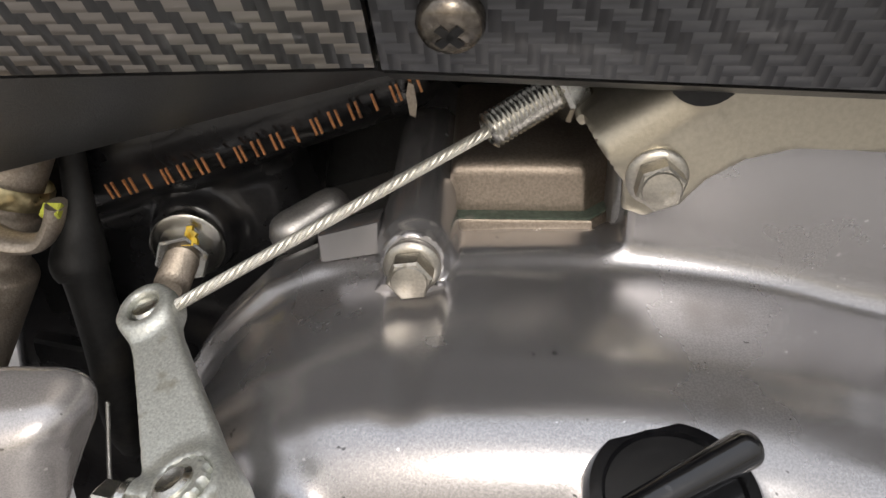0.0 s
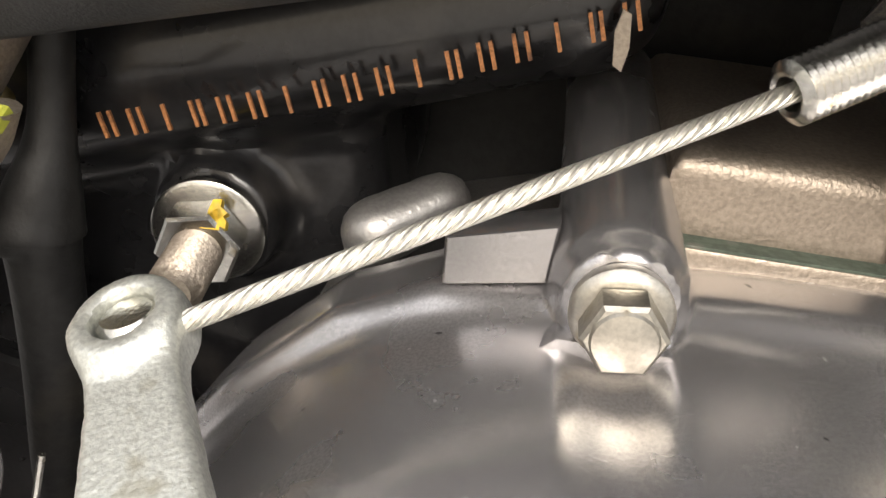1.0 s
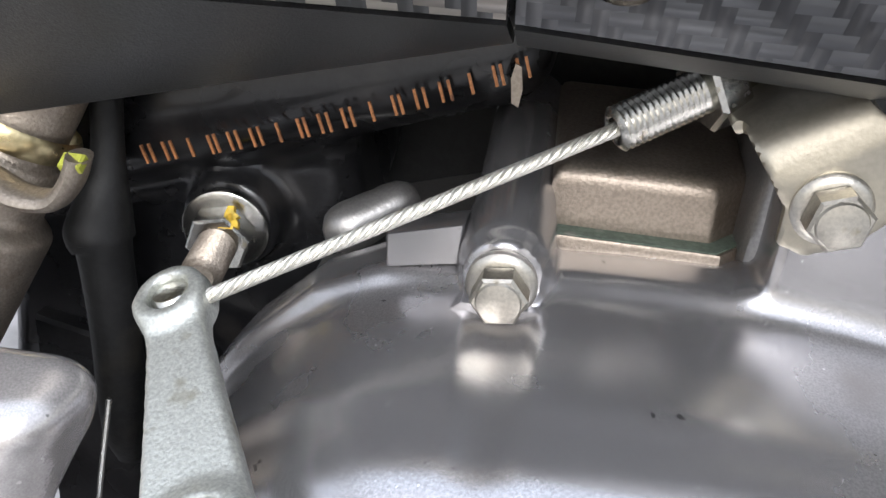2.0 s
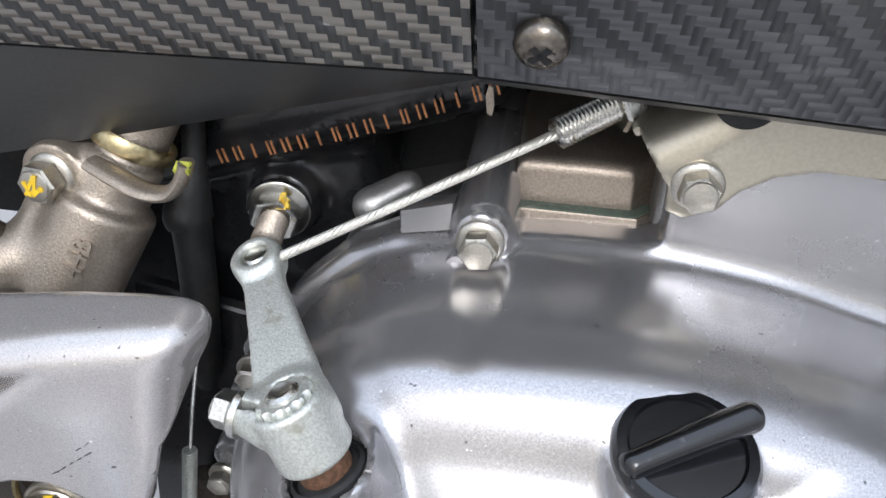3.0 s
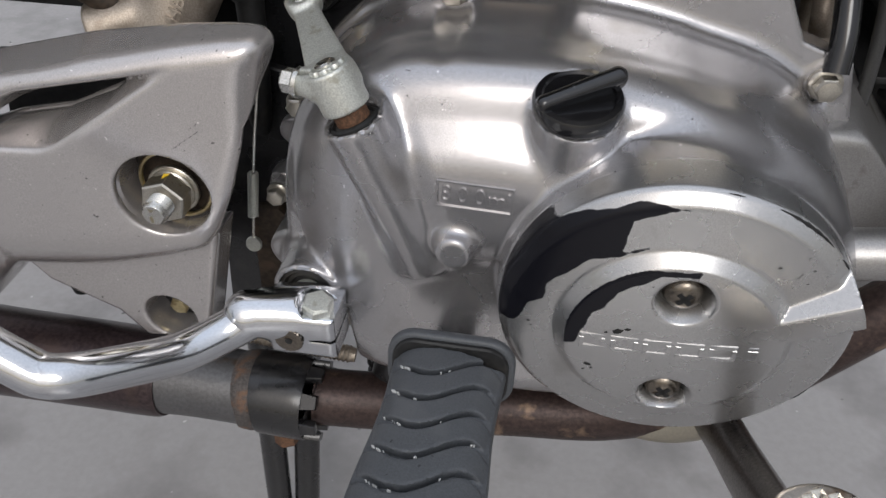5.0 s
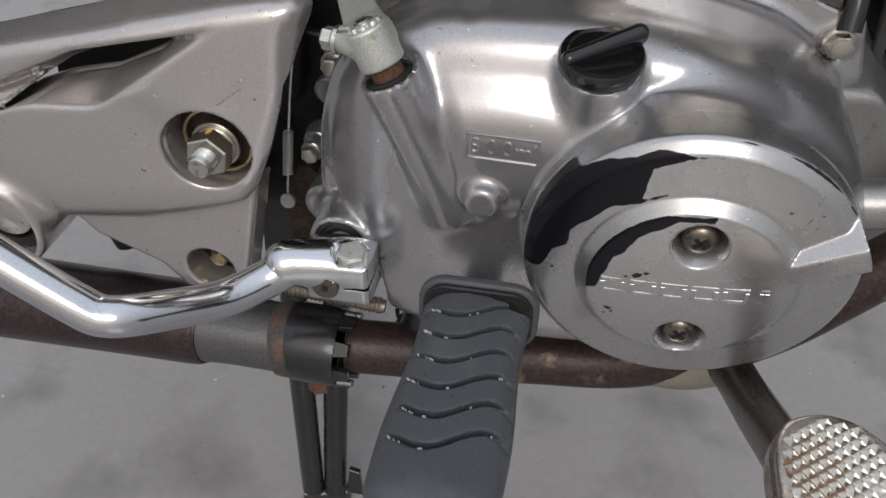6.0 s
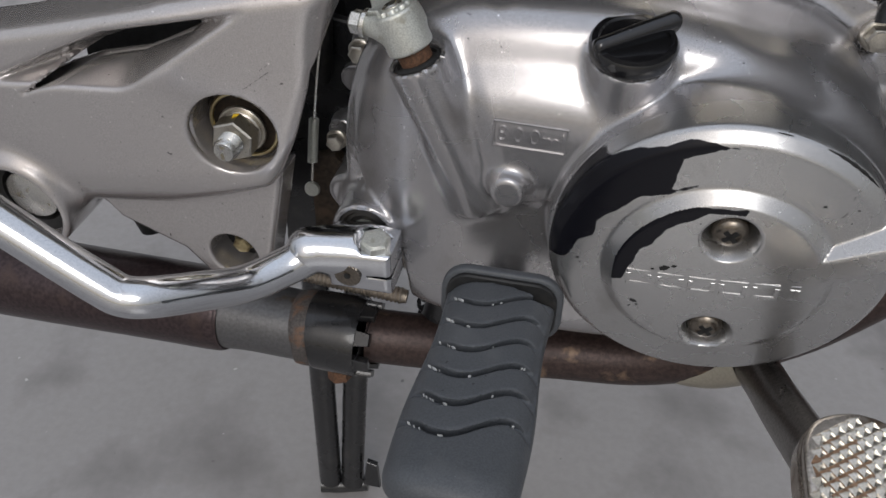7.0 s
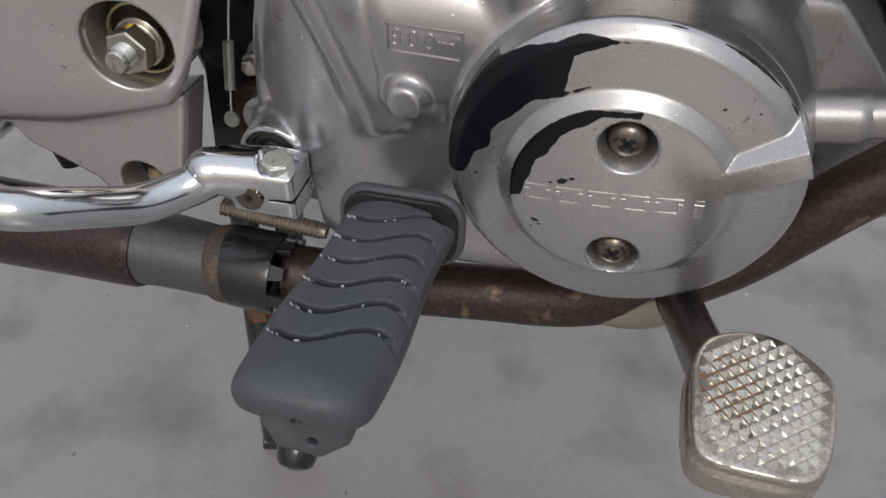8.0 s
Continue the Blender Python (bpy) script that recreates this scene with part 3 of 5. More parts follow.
def pan_screw(parent, at, axis, r, mat, label=""):
    head = lathe([(r, 0), (r, 0.35 * r), (0.86 * r, 0.62 * r), (0.5 * r, 0.8 * r), (0.1 * r, 0.84 * r)], 32)
    ob = part("cross_screw", placed(head, along(at, axis)), mat, parent, label)
    w, l = 0.13 * r, 0.46 * r
    for k in (45, 135):
        slot = prism([(-l, -w), (l, -w), (l, w), (-l, w)], 0.6 * r, 0.865 * r)
        part("cross_slot", placed(slot, along(at, axis, k)), DARK, ob)
    return ob


pan_screw(cap, (0.0735, 0.0732, 0.3395), (0, -1, 0), 0.0062, BRONZE, "tarnished cross-head screw")
pan_screw(cap, (0.0755, 0.0732, 0.2930), (0, -1, 0), 0.0062, BRONZE, "tarnished cross-head screw")
for i, w in enumerate((0.0086, 0.0088, 0.0088, 0.0088, 0.0086, 0.0030)):
    x = (0.0482, 0.0585, 0.0688, 0.0791, 0.0894, 0.0985)[i]
    z = 0.3168 + (x - 0.0482) * 0.055
    k = 0.0015
    bars = [(-w / 2, -0.0036, w / 2, -0.0036 + k), (-w / 2, 0.0036 - k, w / 2, 0.0036), (-w / 2, -0.0036 + k, -w / 2 + k, 0.0036 - k), (w / 2 - k, -0.0036 + k, w / 2, 0.0036 - k)]
    block = join(*[prism([(x0, z0), (x1, z0), (x1, z1), (x0, z1)], -0.0020, 0.00030, 0.00025) for x0, z0, x1, z1 in bars])
    part("raised_letter_block", placed(block, facing(x, 0.0658 + 1.3 * ((x - CX) ** 2 + (z - CZ) ** 2), z, 3)), CHROME, cap)

def chip(parent, x, z, size, seed, y, mat):
    """An irregular flake where the plating has come off."""
    rng = random.Random(seed)
    n = rng.randint(7, 10)
    ring = [(size * rng.uniform(0.35, 1.0) * math.cos(2 * math.pi * i / n), 0.55 * size * rng.uniform(0.35, 1.0) * math.sin(2 * math.pi * i / n)) for i in range(n)]
    part("chip", placed(prism(ring, -0.0004, 0.00012), facing(x, y, z, rng.uniform(-30, 50))), mat, parent)


for i, (x, z, size) in enumerate(((0.0555, 0.3235, 0.0024), (0.0585, 0.3250, 0.0016), (0.0520, 0.3222, 0.0010), (0.0480, 0.3045, 0.0018), (0.0495, 0.3028, 0.0010), (0.0470, 0.3015, 0.0008))):
    chip(cap, x, z, size, i, 0.0658 + 1.3 * ((x - CX) ** 2 + (z - CZ) ** 2), DARK)
for i, (x, z, size) in enumerate(((0.0985, 0.3535, 0.0010), (0.1080, 0.3480, 0.0005), (0.0265, 0.3165, 0.0010), (0.0275, 0.3145, 0.0006))):
    chip(cap, x, z, size, 20 + i, 0.0704 + 0.135 * (math.hypot(x - CX, z - CZ) - 0.030), DARK)
# long thin dark slivers along the cap's rim
for a0, a1, w in ((46, 68, 0.0006), (35, 40, 0.0003), (79, 84, 0.00025), (-34, -24, 0.0004)):
    rows = []
    for i in range(17):
        a = radians(a0 + (a1 - a0) * i / 16)
        r = 0.0571
        rows.append((CX + r * math.cos(a), 0.0735 + (r - 0.0532) * 0.958, CZ + r * math.sin(a), w * (0.15 + math.sin(math.pi * i / 16)) * (0.8 + 0.2 * math.sin(i * 2.1 + a0))))
    part("peeled_edge", tube(rows, w, 8, 1, smooth=False), DARK, cap)

# the cap leans forward a little at its top
lean = Matrix.Translation((CX, 0.0705, CZ)) @ Matrix.Rotation(radians(4.5), 4, "X") @ Matrix.Diagonal((1.018, 1, 1.018, 1)) @ Matrix.Translation((-CX, -0.0705, -CZ))
for ob in [cap] + list(cap.children_recursive):
    ob.data.transform(lean)

# oil filler cap
OA = Vector((0.004, -0.23, 0.97)).normalized()
filler = part("oil_filler_cap", placed(lathe([(0.0110, -0.006), (0.0110, 0), (0.0142, 0.0004), (0.0147, 0.0014), (0.0147, 0.0042), (0.0138, 0.0056), (0.0118, 0.0058), (0.0112, 0.0050), (0.002, 0.0050)], 56),
              along((0.0335, 0.1014, 0.3838), OA)), CAPBLK, bike, "glossy black plastic oil filler cap")


def grip_shape(X, Y, Z):
    bar = d_capsule(X, Y, Z, (-0.0122, 0, 0.0066), (0.0128, 0, 0.0098), 0.0021, 0.0030)
    wall = d_slab(np.maximum(np.abs(X) - 0.0135, np.abs(Y) - 0.0021), Z, 0.002, 0.0082 + X * 0.13, 0.001)
    return smin(bar, wall, 0.003)


part("grip", placed(solid(grip_shape, (-0.018, -0.008, 0.001), (0.018, 0.008, 0.013), 0.0006), along((0.0335, 0.1014, 0.3838), OA) @ Matrix.Rotation(radians(28), 4, "Z")), CAPBLK, filler)

# ---- engine: crankcase behind the cover ----
def case_shape(X, Y, Z):
    o = [(-0.090, 0.268), (-0.084, 0.320), (-0.060, 0.374), (-0.020, 0.386), (0.028, 0.392), (0.030, 0.470), (0.094, 0.470), (0.104, 0.405), (0.116, 0.372), (0.150, 0.345), (0.172, 0.310), (0.165, 0.290),
         (0.120, 0.250), (0.030, 0.236), (-0.040, 0.244)]
    s = d_slab(d_poly(X, Z, o), Y, 0.165, 0.330, 0.003)
    side = smax(plane(X, Y, Z, (0.140, 0.150, 0.36), (0.72, -0.10, 0.62)), plane(X, Y, Z, (0.140, 0.147, 0.35), (0.18, -1, 0.10)), 0.003)
    side = np.maximum(np.maximum(side, 0.118 - X), np.maximum(0.270 - Z, Y - 0.30))
    side = smax(side, plane(X, Y, Z, (0.12, 0.15, 0.3615), (0.15, -0.25, 1)), 0.003)
    s = smin(s, side, 0.004)
    tubes = d_cone(X, Y, Z, (0.118, 0.105, 0.3345), (0.148, 0.105, 0.3385), 0.0092, 0.0092, 0.002)
    tubes = np.minimum(tubes, d_cone(X, Y, Z, (0.142, 0.105, 0.338), (0.250, 0.108, 0.352), 0.0076, 0.0076, 0.001))
    s = smin(s, tubes, 0.004)
    shelf = d_capsule(X, Y, Z, (-0.0495, 0.180, 0.3915), (-0.040, 0.186, 0.3960), 0.0058, 0.0050)
    return smin(s, shelf, 0.004)


crank = part("crankcase", solid(case_shape, (-0.095, 0.095, 0.234), (0.256, 0.335, 0.475), 0.0022), CASE, bike, "bare cast crankcase behind the clutch cover")


# black block added so the space behind the engine stays dark
part("airbox", placed(prism([(-0.057, -0.07), (0.036, -0.07), (0.036, 0.056), (-0.052, 0.056)], -0.09, 0.0, 0.003), facing(0.0, 0.236, 0.415)), DARK, bike, "black block added behind the engine to darken the space")


def breather_box(X, Y, Z):
    o = [(-0.0085, 0.170), (0.0232, 0.170), (0.0305, 0.178), (0.032, 0.215), (-0.010, 0.215)]
    draft = (Z - 0.402) * 0.10
    return d_slab(d_poly(X, Y, o) + draft, Z, 0.390, 0.4152 + (Y - 0.17) * 0.12, 0.0032)


breather = part("breather_cover", solid(breather_box, (-0.012, 0.166, 0.388), (0.034, 0.220, 0.426), 0.0008), BROWN, bike, "brownish cast breather cover with rounded edges")
rim = [(-0.0100, 0.1665), (0.0240, 0.1665), (0.0330, 0.1760), (0.034, 0.215), (-0.012, 0.215)]
part("gasket", prism(rim, 0.4034, 0.4038), GASKET, breather, "thin green paper gasket")
part("base_flange", prism([(x * 1.03, y - 0.0006) for x, y in rim], 0.392, 0.4034, 0.0006), BROWN, breather)

# cable bracket in plated sheet
def bracket_shape(X, Y, Z):
    o = [(0.0285, 0.4150), (0.0330, 0.4135), (0.0400, 0.4165), (0.0440, 0.4215), (0.0510, 0.4260), (0.0600, 0.4283), (0.0780, 0.4275), (0.0880, 0.4225), (0.0960, 0.4130), (0.1030, 0.4120), (0.1060, 0.4180),
         (0.0980, 0.4400), (0.0900, 0.4720), (0.0480, 0.4720), (0.0400, 0.4360), (0.0280, 0.4262)]
    plate = d_slab(d_poly(X, Z, o), Y, 0.1500, 0.1525, 0.0005)
    along_ = (X - 0.034) * 0.80 + (Z - 0.4300) * 0.60
    out = -(X - 0.034) * 0.60 + (Z - 0.4300) * 0.80
    bend = d_slab(np.abs(np.hypot(out + 0.0045 - 0.004, Y - 0.1605) - 0.0095) - 0.0011, along_, -0.0100, 0.0120, 0.0005)
    bend = np.maximum(bend, np.maximum(-(out + 0.003), Y - 0.162))
    flap = d_slab(np.maximum(np.abs(along_) - 0.0115, np.maximum(0.158 - Y, Y - 0.186)), out, 0.0078, 0.0100, 0.0004)
    return np.minimum(smin(plate, bend, 0.001), flap)


bracket = part("cable_bracket", solid(bracket_shape, (0.015, 0.147, 0.408), (0.112, 0.190, 0.475), 0.0009), TAN, bike, "folded tan-grey plated cable bracket")
flange_bolt(bracket, (0.0345, 0.1498, 0.4225), spin=20)
flange_bolt(bracket, (0.0945, 0.1498, 0.4262), spin=12)
part("rubber_grommet", placed(lathe([(0.004, -0.002), (0.0075, -0.0015), (0.0075, 0.0015), (0.004, 0.002)], 32), along((0.0410, 0.151, 0.4445), (0, -1, 0.1))), DARK, bracket)

# ---- clutch release arm and cable ----
U = Vector((-0.405, 0.013, 0.914)).normalized()
TOP = Vector((-0.0455, 0.0915, 0.3955))
EYE_AT = Vector((-0.0658, 0.1330, 0.3985))


def arm_shape(X, Y, Z):
    b = TOP - U * 0.0145
    hub = d_cone(X, Y, Z, b, TOP, 0.0082, 0.0079, 0.0010)
    a, e = TOP - U * 0.0055, EYE_AT
    d = e - a
    side = d.cross(U).normalized()
    up = side.cross(d).normalized()
    if up.dot(U) < 0:
        up = -up
    L = d.length
    dn = d.normalized()
    px, py, pz = X - a.x, Y - a.y, Z - a.z
    s = px * dn.x + py * dn.y + pz * dn.z
    w = px * side.x + py * side.y + pz * side.z
    h = px * up.x + py * up.y + pz * up.z
    width = np.interp(np.clip(s / L, 0, 1), [0, 0.25, 0.55, 0.8, 1], [0.0078, 0.0070, 0.0057, 0.0048, 0.0052]).astype(X.dtype)
    blade = d_slab(np.maximum(np.abs(w) - width, np.maximum(-s, s - L)), h, -0.0022, 0.0022, 0.0010)
    eye = d_cone(X, Y, Z, e - up * 0.0035, e + up * 0.0035, 0.0060, 0.0060, 0.0010)
    arm = smin(smin(hub, blade, 0.004), eye, 0.003)
    arm = cut(arm, d_cone(X, Y, Z, e - up * 0.006, e + up * 0.006, 0.0036, 0.0036), 0.0006)
    arm = cut(arm, d_cone(X, Y, Z, TOP - U * 0.0010, TOP + U * 0.004, 0.0062, 0.0066), 0.0006)
    ear = d_capsule(X, Y, Z, TOP + Vector((-0.0050, 0.0000, -0.0062)), TOP + Vector((-0.0078, 0.0010, -0.0064)), 0.0052, 0.0048)
    arm = smin(arm, ear, 0.002)
    slot = d_slab(np.abs((X - TOP.x) * 0.30 + (Y - TOP.y) * 0.95 + 0.0035) - 0.0008, X, TOP.x - 0.03, TOP.x - 0.004)
    return cut(arm, slot, 0.0005)


arm = part("clutch_release_arm", solid(arm_shape, (-0.078, 0.078, 0.372), (-0.030, 0.146, 0.412), 0.0007), ZINC, bike, "pale zinc-plated clutch release arm")
teeth = [(r * math.cos(2 * math.pi * i / 48), r * math.sin(2 * math.pi * i / 48)) for i, r in enumerate([0.0060, 0.0060, 0.0053, 0.0053] * 12)]
part("splined_shaft_end", placed(prism(teeth, -0.005, 0.0010, 0.0004), along(TOP, U)), ZINC, arm)
part("shaft_centre", placed(lathe([(0.0036, -0.001), (0.0036, 0.0014), (0.0026, 0.0020), (0.0012, 0.0014)], 24), along(TOP, U)), BRIGHT, arm)
part("pivot_shaft", placed(lathe([(0.0058, -0.0245), (0.0058, -0.014)], 28), along(TOP, U)), OXIDE, arm, "rusty release shaft")
part("dust_seal", placed(lathe([(0.0085, -0.0225), (0.0085, -0.0196), (0.0076, -0.0190), (0.0070, -0.0200), (0.0058, -0.0192)], 36), along(TOP, U)), DARK, arm)
flange_bolt(arm, TOP + Vector((-0.0100, 0.0010, -0.0068)), (-1.0, 0.15, 0.05), 0.85, 10, BRIGHT, name="pinch_bolt")
part("cable_nipple", placed(lathe([(0.0034, -0.003), (0.0034, 0.0020), (0.0028, 0.0027), (0.0004, 0.0027)], 28), along(EYE_AT, Vector((-0.28, -0.12, 0.95)))), BRIGHT, arm)

C0, C1 = Vector((-0.0640, 0.1310, 0.3995)), Vector((0.0010, 0.1612, 0.4268))
CD = (C1 - C0).normalized()
cable_pose = along(C0, CD)
length = (C1 - C0).length + 0.004
wires = []
for k in range(12):
    pts = []
    for i in range(121):
        z = length * i / 120
        a = 2 * math.pi * (k / 12 - z / 0.0120)
        pts.append((0.00098 * math.cos(a), 0.00098 * math.sin(a), z))
    wires.append(placed(tube(pts, 0.00029, 6, 1, smooth=False), cable_pose))
clutch_cable = part("clutch_cable", placed(lathe([(0.0009, 0), (0.0009, length)], 10), cable_pose), CABLE, bike, "twisted steel clutch cable, taut and bare")
for wire in wires:
    part("strand", wire, CABLE, clutch_cable)
profile = [(0.0018, 0.004), (0.0022, 0.0003), (0.0028, 0.0), (0.0036, 0.0004)]
for i in range(17):
    profile += [(0.0041, 0.0008 + i * 0.0011), (0.0036, 0.00135 + i * 0.0011)]
profile += [(0.0036, 0.026)]
BARREL = (Vector((0.0185, 0.1705, 0.4345)) - C1).normalized()
part("threaded_adjuster", placed(lathe(profile, 24), along(C1, BARREL)), BRIGHT, clutch_cable, "threaded steel cable adjuster")
part("adjuster_nut", placed(prism(hexagon(0.0076, 12), 0.0, 0.0060, 0.0008), along(C1 + BARREL * 0.0165, BARREL)), BRIGHT, clutch_cable)

# ---- frame: stamped black tube ----
def frame_shape(X, Y, Z):
    neck = d_capsule(X, Y, Z, (-0.150, 0.198, 0.392), (-0.0245, 0.196, 0.4335), 0.0170, 0.0160)
    flat = plane(X, Y, Z, (-0.048, 0.1800, 0.417), (0, -1, 0.12))
    neck = smax(neck, flat, 0.006)
    neck = smax(neck, X + 0.009, 0.004)
    low = d_slab(d_poly(X, Z, [(-0.130, 0.205), (-0.060, 0.205), (-0.055, 0.30), (-0.050, 0.385), (-0.055, 0.41), (-0.14, 0.40), (-0.160, 0.30)]), Y, 0.196, 0.226, 0.006)
    lug = d_cone(X, Y, Z, (-0.0805, 0.205, 0.384), (-0.0805, 0.1872, 0.384), 0.0125, 0.0115, 0.002)
    back = d_slab(d_poly(X, Z, [(-0.28, 0.36), (-0.10, 0.33), (-0.05, 0.39), (-0.05, 0.47), (-0.28, 0.45)]), Y, 0.225, 0.245, 0.004)
    return smin(smin(smin(neck, low, 0.008), lug, 0.004), back, 0.01)


frame_part = part("main_frame", solid(frame_shape, (-0.285, 0.176, 0.200), (-0.004, 0.248, 0.474), 0.002), BLACK, bike, "gloss black frame tube with a stamped number")
# the stamped number, as plain strokes
for i in range(17):
    f = i / 16
    x, z = -0.0935 + 0.0775 * f, 0.4035 + 0.0265 * f - 0.002 * math.sin(math.pi * f)
    strokes = []
    for dx in ((-0.0009, 0.0009), (-0.0009, 0.0009), (0.0,), (-0.0004, 0.0010))[i % 4]:
        w, h = 0.00030, 0.0021
        strokes.append(placed(prism([(dx - w, -h), (dx + w, -h), (dx + w, h), (dx - w, h)], -0.0003, 0.0002), facing(x, 0.1802 + 0.12 * (z - 0.417), z, 18)))
    part("stamp_bar", join(*strokes), COPPER, frame_part)
part("paper_patch", placed(prism([(-0.0009, -0.0036), (0.0004, -0.0044), (0.0011, -0.0010), (0.0008, 0.0036), (-0.0004, 0.0042), (-0.0012, 0.0012)], -0.0004, 0.0002), facing(-0.0168, 0.1807, 0.4268, 4)), CAST, frame_part)

stud = part("engine_mount_nut", placed(join(lathe([(0.0100, 0), (0.0100, 0.0014), (0.0094, 0.0018)], 40), prism(hexagon(0.0075, 10), 0.0016, 0.0085, 0.0006)), along((-0.0803, 0.1860, 0.3840), (0.12, -1, -0.06))), BRIGHT, bike,
            "plated engine mount nut with a yellow paint mark")
threads = [(0.0038, 0.008)]
for i in range(9):
    threads += [(0.0045, 0.0085 + i * 0.0013), (0.0037, 0.0092 + i * 0.0013)]
part("stud_thread", placed(lathe(threads + [(0.003, 0.021)], 24), along((-0.0803, 0.1860, 0.3840), (0.12, -1, -0.06))), CAST, stud, "dark threaded stud")
dab = along((-0.0768, 0.1790, 0.3898), (0.08, -0.80, 0.60), 20)
for x, y, l, a in ((0.0, 0.0, 0.0026, 15), (0.0006, 0.0010, 0.0022, 60), (-0.0009, -0.0008, 0.0022, -30), (0.0010, -0.0009, 0.0015, 90)):
    smear = prism([(-l, -0.0007), (-0.3 * l, -0.0011), (l, -0.0006), (0.8 * l, 0.0008), (-0.2 * l, 0.0010)], -0.0014, 0.0004)
    part("paint_mark", placed(smear, dab @ Matrix.Translation((x, y, 0)) @ Matrix.Rotation(radians(a), 4, "Z")), YELLOW, stud, "yellow paint smear")

# ---- rear master cylinder and hoses ----
MC0, MC1 = Vector((-0.131, 0.150, 0.372)), Vector((-0.104, 0.172, 0.430))


def mc_shape(X, Y, Z):
    body = d_cone(X, Y, Z, MC0.lerp(MC1, -0.05), MC0.lerp(MC1, 0.42), 0.0138, 0.0144, 0.0025)
    body = smin(body, d_cone(X, Y, Z, MC0, MC0.lerp(MC1, 0.62), 0.0112, 0.0108, 0.001), 0.003)
    body = smin(body, d_cone(X, Y, Z, MC0, MC1, 0.0095, 0.0092, 0.0006), 0.001)
    boss = d_cone(X, Y, Z, (-0.1295, 0.168, 0.4052), (-0.1300, 0.1525, 0.4052), 0.0098, 0.0092, 0.001)
    arm_ = d_capsule(X, Y, Z, (-0.1290, 0.162, 0.4045), (-0.117, 0.163, 0.401), 0.0062, 0.0070)
    inlet = d_cone(X, Y, Z, (-0.129, 0.154, 0.384), (-0.158, 0.144, 0.3755), 0.0100, 0.0108, 0.0015)
    inlet = smin(inlet, d_capsule(X, Y, Z, (-0.139, 0.153, 0.388), (-0.134, 0.158, 0.399), 0.0060, 0.0060), 0.004)
    out = smin(smin(body, smin(boss, arm_, 0.004), 0.003), inlet, 0.003)
    return out


mc = part("master_cylinder", solid(mc_shape, (-0.166, 0.126, 0.354), (-0.088, 0.188, 0.436), 0.001), CAST, bike, "warm grey cast brake master cylinder")
axis_mc = (MC1 - MC0).normalized()
out_mc = Vector((0.30, -0.94, 0.14))
out_mc = (out_mc - axis_mc * out_mc.dot(axis_mc)).normalized()
spot = MC0.lerp(MC1, 0.22) + out_mc * 0.0143
mtext = Matrix.Translation(spot) @ Matrix((axis_mc, out_mc.cross(axis_mc), out_mc)).transposed().to_4x4()
part("cast_mark", lettering("44B", 0.0072, 0.0010, mtext, 0.0001), CAST, mc, "raised cast characters")
flange_bolt(mc, (-0.1300, 0.1525, 0.4052), (-0.10, -1, 0.05), 1.15, 0)
mdab = along((-0.1308, 0.1447, 0.4056), (-0.10, -1, 0.05))
for k, (x, y, l, a) in enumerate(((-0.0006, 0.0006, 0.0030, 60), (0.0008, 0.0010, 0.0026, 80), (0.0002, -0.0012, 0.0030, 20), (-0.0016, -0.0006, 0.0022, 110), (0.0014, -0.0010, 0.0020, 45))):
    stroke = prism([(-l, -0.0004), (l, -0.0006), (l, 0.0005), (-l, 0.0004)], -0.0004, 0.0003 + 0.00005 * k)
    part("paint_mark", placed(stroke, mdab @ Matrix.Translation((x, y, 0)) @ Matrix.Rotation(radians(a), 4, "Z")), YELLOW, mc, "yellow paint scribble")
clip = tube([(-0.118, 0.153, 0.4105), (-0.110, 0.150, 0.4085), (-0.1015, 0.1475, 0.4065), (-0.0945, 0.147, 0.4070), (-0.0905, 0.147, 0.4110), (-0.0885, 0.1475, 0.4160)], 0.0019, 12, 6, 1.9)
part("spring_clip", clip, CAST, mc)
part("paint_dab", placed(prism([(-0.002, -0.0015), (0.002, -0.0015), (0.002, 0.0015), (-0.002, 0.0015)], -0.001, 0.0012, 0.0004), along((-0.0890, 0.1462, 0.4150), (0, -0.5, 0.86))), LIME, mc)
part("collar", placed(lathe([(0.0112, 0.044), (0.0118, 0.045), (0.0118, 0.048), (0.0112, 0.049)], 36, True), along(MC0, axis_mc)), GOLD, mc)
boot = part("brake_hose_boot", tube([(-0.0985, 0.176, 0.43, 0.0035), (-0.1005, 0.175, 0.405, 0.0035), (-0.1025, 0.173, 0.392, 0.0062), (-0.1035, 0.172, 0.386, 0.0074), (-0.1030, 0.172, 0.382, 0.0060), (-0.1040, 0.173, 0.360, 0.0058), (-0.1065, 0.174, 0.330, 0.0056), (-0.107, 0.175, 0.318, 0.0036)], 0.005, 22), DARK, bike, "black rubber switch boot")
part("connector", tube([(-0.190, 0.140, 0.425, 0.0060), (-0.172, 0.142, 0.408, 0.0062), (-0.168, 0.142, 0.404, 0.0080), (-0.160, 0.144, 0.396, 0.0080), (-0.158, 0.144, 0.394, 0.0058), (-0.150, 0.146, 0.388, 0.0056), (-0.142, 0.150, 0.382, 0.0040)], 0.008, 18, 4), GRIME_SHADE, bike, "grimy brown pushrod joint")

